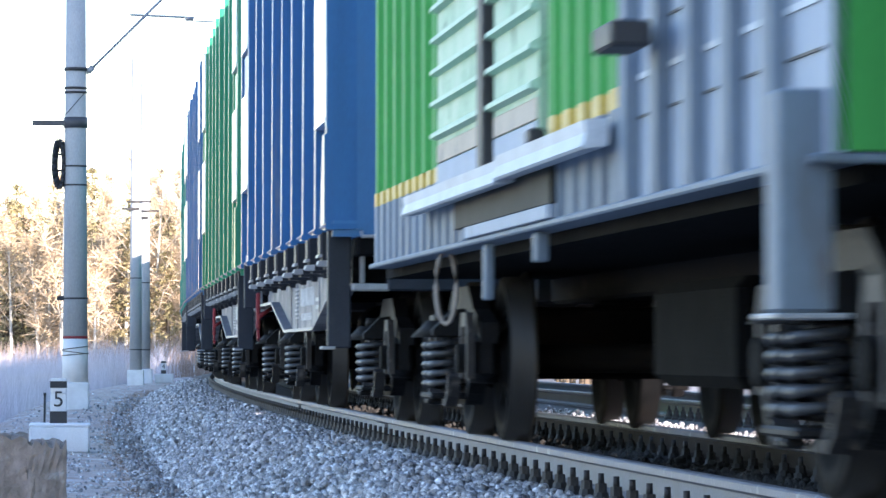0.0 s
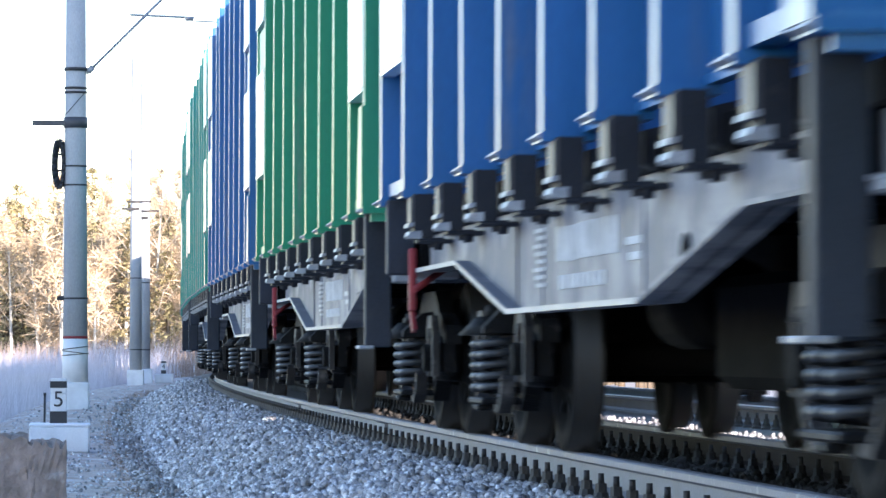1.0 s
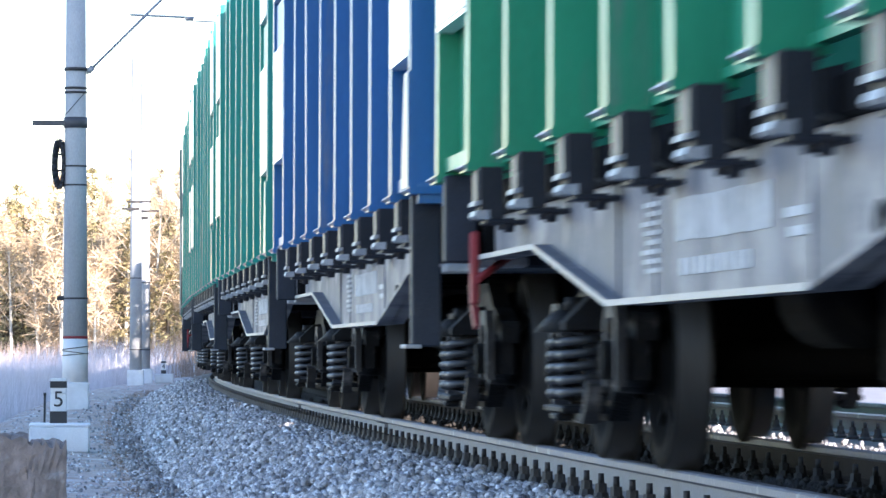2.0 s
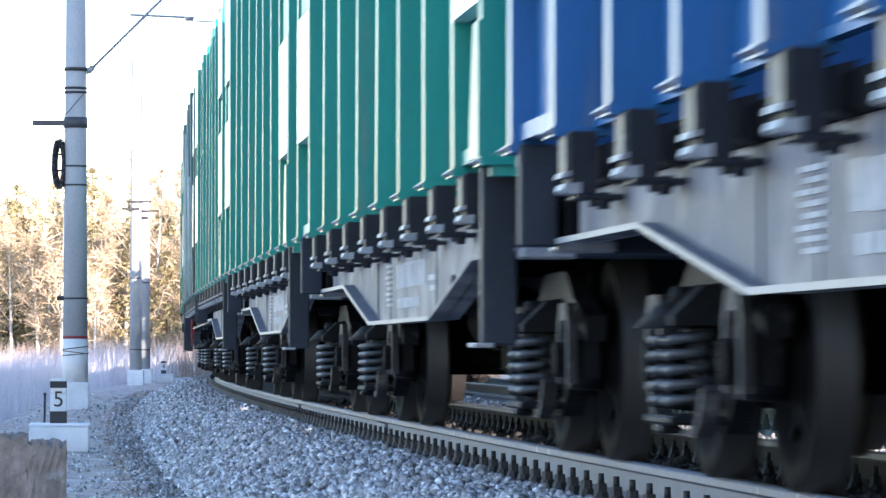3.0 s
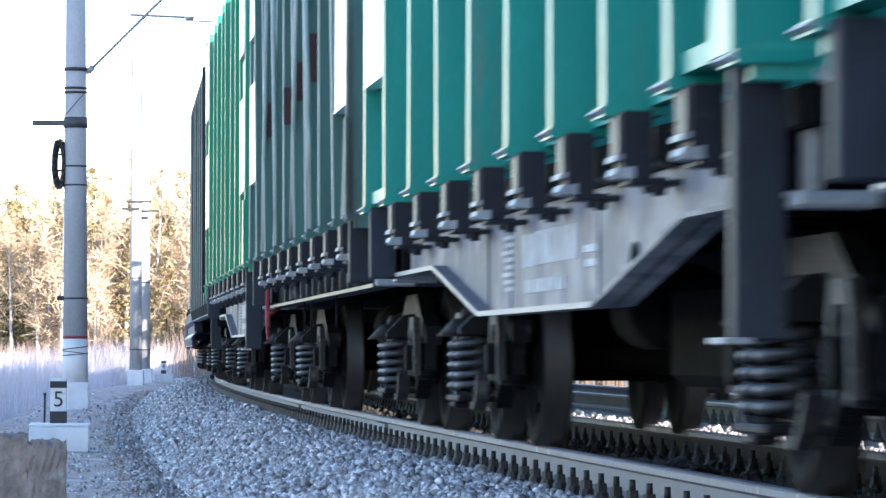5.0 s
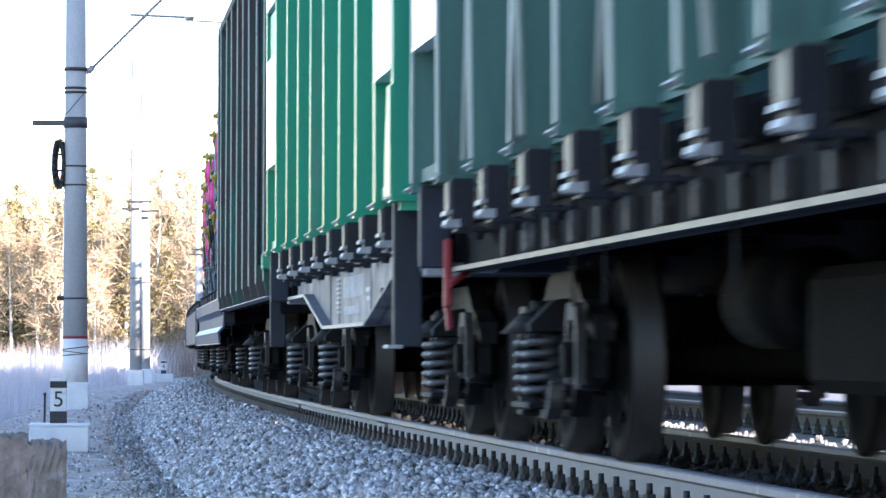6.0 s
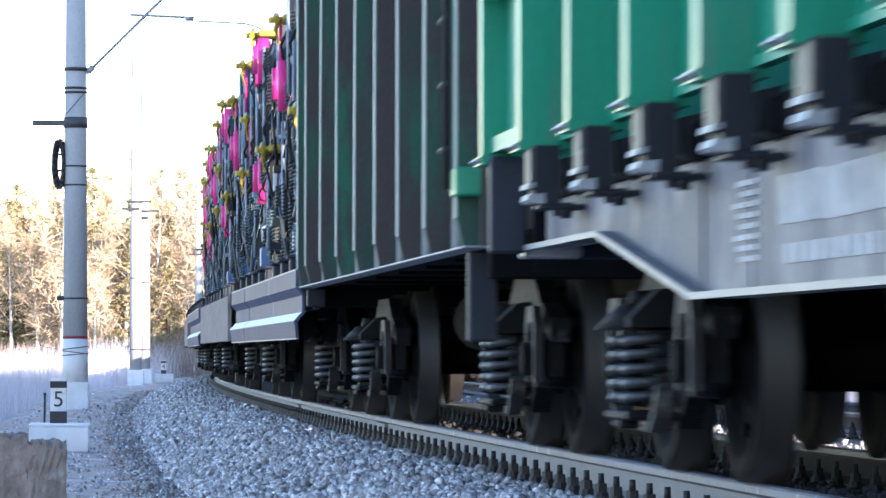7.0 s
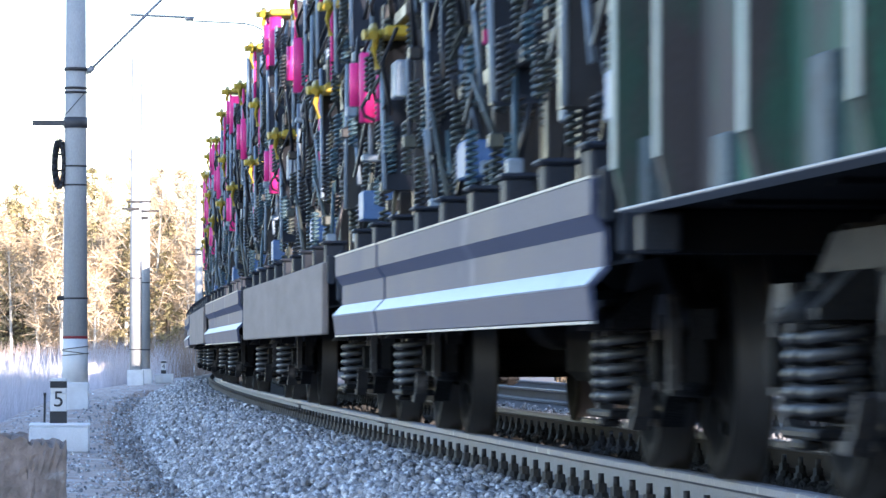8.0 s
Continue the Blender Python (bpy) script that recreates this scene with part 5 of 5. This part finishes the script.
def blades(name, count, s0, s1, l0, l1, h0, h1, wide, mat, label, seed, lean=0.35, category="grass"):
    r = random.Random(seed)
    sh = Shape()
    for _ in range(count):
        s, l = s0 + (s1 - s0) * r.random() ** 1.3, r.uniform(l0, l1)
        p = line(s, l, ground_z(l) - 0.02)
        h = r.uniform(h0, h1)
        a = r.uniform(0, math.tau)
        q = p + Vector((math.cos(a) * h * lean * r.random(), math.sin(a) * h * lean * r.random(), h))
        m = p.lerp(q, 0.5) + Vector((0, 0, h * 0.06))
        e = Vector((wide * r.uniform(0.6, 1.3), wide * 0.3, 0))
        sh.add([p - e, p + e, m + e * 0.7, q, m - e * 0.7], [(0, 1, 2, 4), (4, 2, 3)])
    return tagged(new(name, sh.mesh(name, mat)), label, category, "", "stuff")


blades("frosted_scrub", 42000, 40, 150, -9.5, -4.5, 0.2, 1.05, 0.0045, SCRUB, "frosted bluish scrub twigs below the embankment", 5, 0.5, "scrub")
blades("verge_grass", 16000, 17, 120, -2.85, -2.38, 0.02, 0.06, 0.008, BROWN, "brown dead grass along the foot of the ballast", 16, 4.0)
blades("dry_grass", 15000, 20, 110, -4.7, -2.42, 0.015, 0.045, 0.009, DRY, "short dry frosted grass along the footpath", 6, 7.0)
blades("mid_scrub", 24000, 140, 240, -20, -4.4, 0.4, 1.9, 0.007, SCRUB, "frosted grey-lilac scrub beyond the poles", 8, 0.5, "scrub")
blades("far_scrub", 26000, 185, 330, -28, 10, 0.6, 2.6, 0.010, DRY, "dry bushes before the woods", 7, 0.4, "scrub")

# ---- woods ----
NEEDLE = material("spruce_needles", (0.36, 0.30, 0.15), (0.24, 0.21, 0.10), 0.8, scale=1.5, vary=0.4)
TWIG = material("bare_birch_twigs", (0.54, 0.43, 0.29), (0.41, 0.30, 0.19), 0.8, scale=1.5, vary=0.3)
BIRCH = material("birch_bark", (0.62, 0.58, 0.5), (0.4, 0.36, 0.3), 0.8, scale=1.2, third=(0.10, 0.09, 0.08), third_amount=0.36, third_scale=3)
BARK = material("spruce_bark", (0.16, 0.12, 0.08), (0.09, 0.07, 0.05), 0.9, scale=3)


def spruce(height, seed, label):
    r = random.Random(seed)
    w = thing("spruce_tree", label, "tree", "woods")
    part("trunk", Shape().tube([(0, 0, -0.3), (0.05, 0, height * 0.5), (0, 0.03, height)], [0.16, 0.1, 0.02], 7), BARK, w)
    limb, crown = Shape(), Shape()
    z = height * 0.16
    while z < height * 0.98:
        reach = (height - z) * 0.25 + 0.35
        for k in range(r.randint(4, 6)):
            a = r.uniform(0, math.tau)
            ln = reach * r.uniform(0.55, 1.1)
            d = Vector((math.cos(a), math.sin(a), 0))
            tip = d * ln + Vector((0, 0, z - ln * r.uniform(0.15, 0.4)))
            limb.rod((0, 0, z), tip, 0.025, 0.006, 4)
            n = int(7 + ln * 9)
            for _ in range(n):
                f = r.uniform(0.2, 1.0)
                c = Vector((0, 0, z)).lerp(tip, f) + Vector((r.gauss(0, 0.08), r.gauss(0, 0.08), r.gauss(-0.06, 0.08)))
                sz = r.uniform(0.09, 0.22)
                u = Vector((r.gauss(0, 1), r.gauss(0, 1), r.gauss(-0.5, 0.6))).normalized() * sz
                t = u.cross(Vector((r.random(), r.random(), r.random()))).normalized() * sz * 0.45
                crown.add([c - t, c + u * 0.6 - t * 0.2, c + u * 1.6, c + t], [(0, 1, 2, 3)])
        z += r.uniform(0.22, 0.42)
    part("limb", limb, BARK, w)
    part("crown", crown, NEEDLE, w)
    return w


def birch(height, seed, label):
    r = random.Random(seed)
    w = thing("birch_tree", label, "tree", "woods")
    lean = Vector((r.uniform(-0.8, 0.8), r.uniform(-0.5, 0.5), 0))
    at = lambda f: Vector((0, 0, height * f)) + lean * f * f
    part("trunk", Shape().tube([at(f) - Vector((0, 0, 0.3 * (f == 0))) for f in (0, 0.25, 0.5, 0.75, 1)], [0.11, 0.09, 0.065, 0.04, 0.01], 7), BIRCH, w)
    limb, twig = Shape(), Shape()
    for k in range(30):
        f = r.uniform(0.22, 0.97)
        a = r.uniform(0, math.tau)
        ln = (1.05 - f) * height * 0.26 + 0.3
        tip = at(f) + Vector((math.cos(a) * ln * 0.7, math.sin(a) * ln * 0.7, ln * r.uniform(0.5, 0.95)))
        limb.rod(at(f), tip, 0.028, 0.008, 4)
        for _ in range(36):
            c = at(f).lerp(tip, r.uniform(0.25, 1.0))
            d = Vector((r.gauss(0, 0.5), r.gauss(0, 0.5), r.gauss(0.25, 0.5))) * r.uniform(0.4, 0.9)
            e = d.cross(Vector((r.random(), r.random(), 0.3))).normalized() * 0.018
            twig.add([c - e, c + e, c + d * 0.6 + e + Vector((0, 0, 0.03)), c + d], [(0, 1, 2, 3)])
    part("limb", limb, BIRCH, w)
    part("crown", twig, TWIG, w)
    return w


protos = [spruce(13, 1, "tall green spruce at the wood's edge"), spruce(10, 2, "slender green spruce among birches"), spruce(7.5, 3, "small dark spruce by the clearing"),
          birch(11, 4, "bare pale birch in low sun"), birch(9, 5, "slender bare birch in low sun"), birch(7, 6, "young bare birch with reddish twigs")]
rt = random.Random(12)
used = set()
spots = [(0, 246, -21.2), (0, 251, -23.0), (0, 249, -25.0), (0, 262, -19.2), (1, 255, -16.4), (0, 270, -22.3), (2, 240, -15.6), (1, 265, -17.6), (0, 275, -26.2)]
for _ in range(138):
    y = rt.uniform(238, 325)
    spots.append((rt.choice([3, 3, 4, 4, 5, 5, 5, 1]), y, rt.uniform(-0.114, -0.048) * y))
# a dense row of unseen spruces, added along the far side of the second track, keeps the low sun off the line
for k in range(104):
    s = -60 + 1.32 * k
    if -4 < s < 26:      # a gap left in the added row lets the sun onto the second track
        continue
    q = line(s + rt.uniform(-0.5, 0.5), rt.uniform(13, 18))
    spots.append((rt.choice([0, 0, 1]), q.y, q.x))
# lower unseen spruces, added further along, shade the field and the foot of the woods
for k in range(40):
    q = line(166 + 3.2 * k + rt.uniform(-0.8, 0.8), rt.uniform(13, 17))
    spots.append((0, q.y, q.x))
for k, y, x in spots:
    m = pose(x, y, -1.6, 0, 0, rt.uniform(0, 360)) @ Matrix.Scale(1.0, 4)
    sc = rt.uniform(0.95, 1.15) * (1.75 if x > 5 and y < 150 else 1.0 if k < 3 else 1.15)
    if k not in used:
        used.add(k)
        ob = protos[k]
        ob.matrix_basis = m
    else:
        ob = copy_thing(protos[k], m)
    ob.scale = (sc, sc, sc)


# ---- what moves ----
def motions():
    """The train runs along the curve; its wheels turn."""
    times = [0.5 * i for i in range(17)]
    for w, c, length in TRAIN:
        mid = c + length / 2
        walk(w, [(t, on_line(mid - SPEED * (t - 3.2))) for t in times])
        for b in w.children:
            for o in b.children:
                if o.name.startswith("wheelset"):
                    x, y, z = o.matrix_basis.translation
                    walk(o, [(k / FPS, pose(x, y, z, math.degrees(SPEED * k / FPS / WHEEL) % 360)) for k in range(241)])
    for m, s in MACHINES:
        walk(m, [(t, on_line(s - SPEED * (t - 3.2), 0.0, 1.2)) for t in times])


motions()
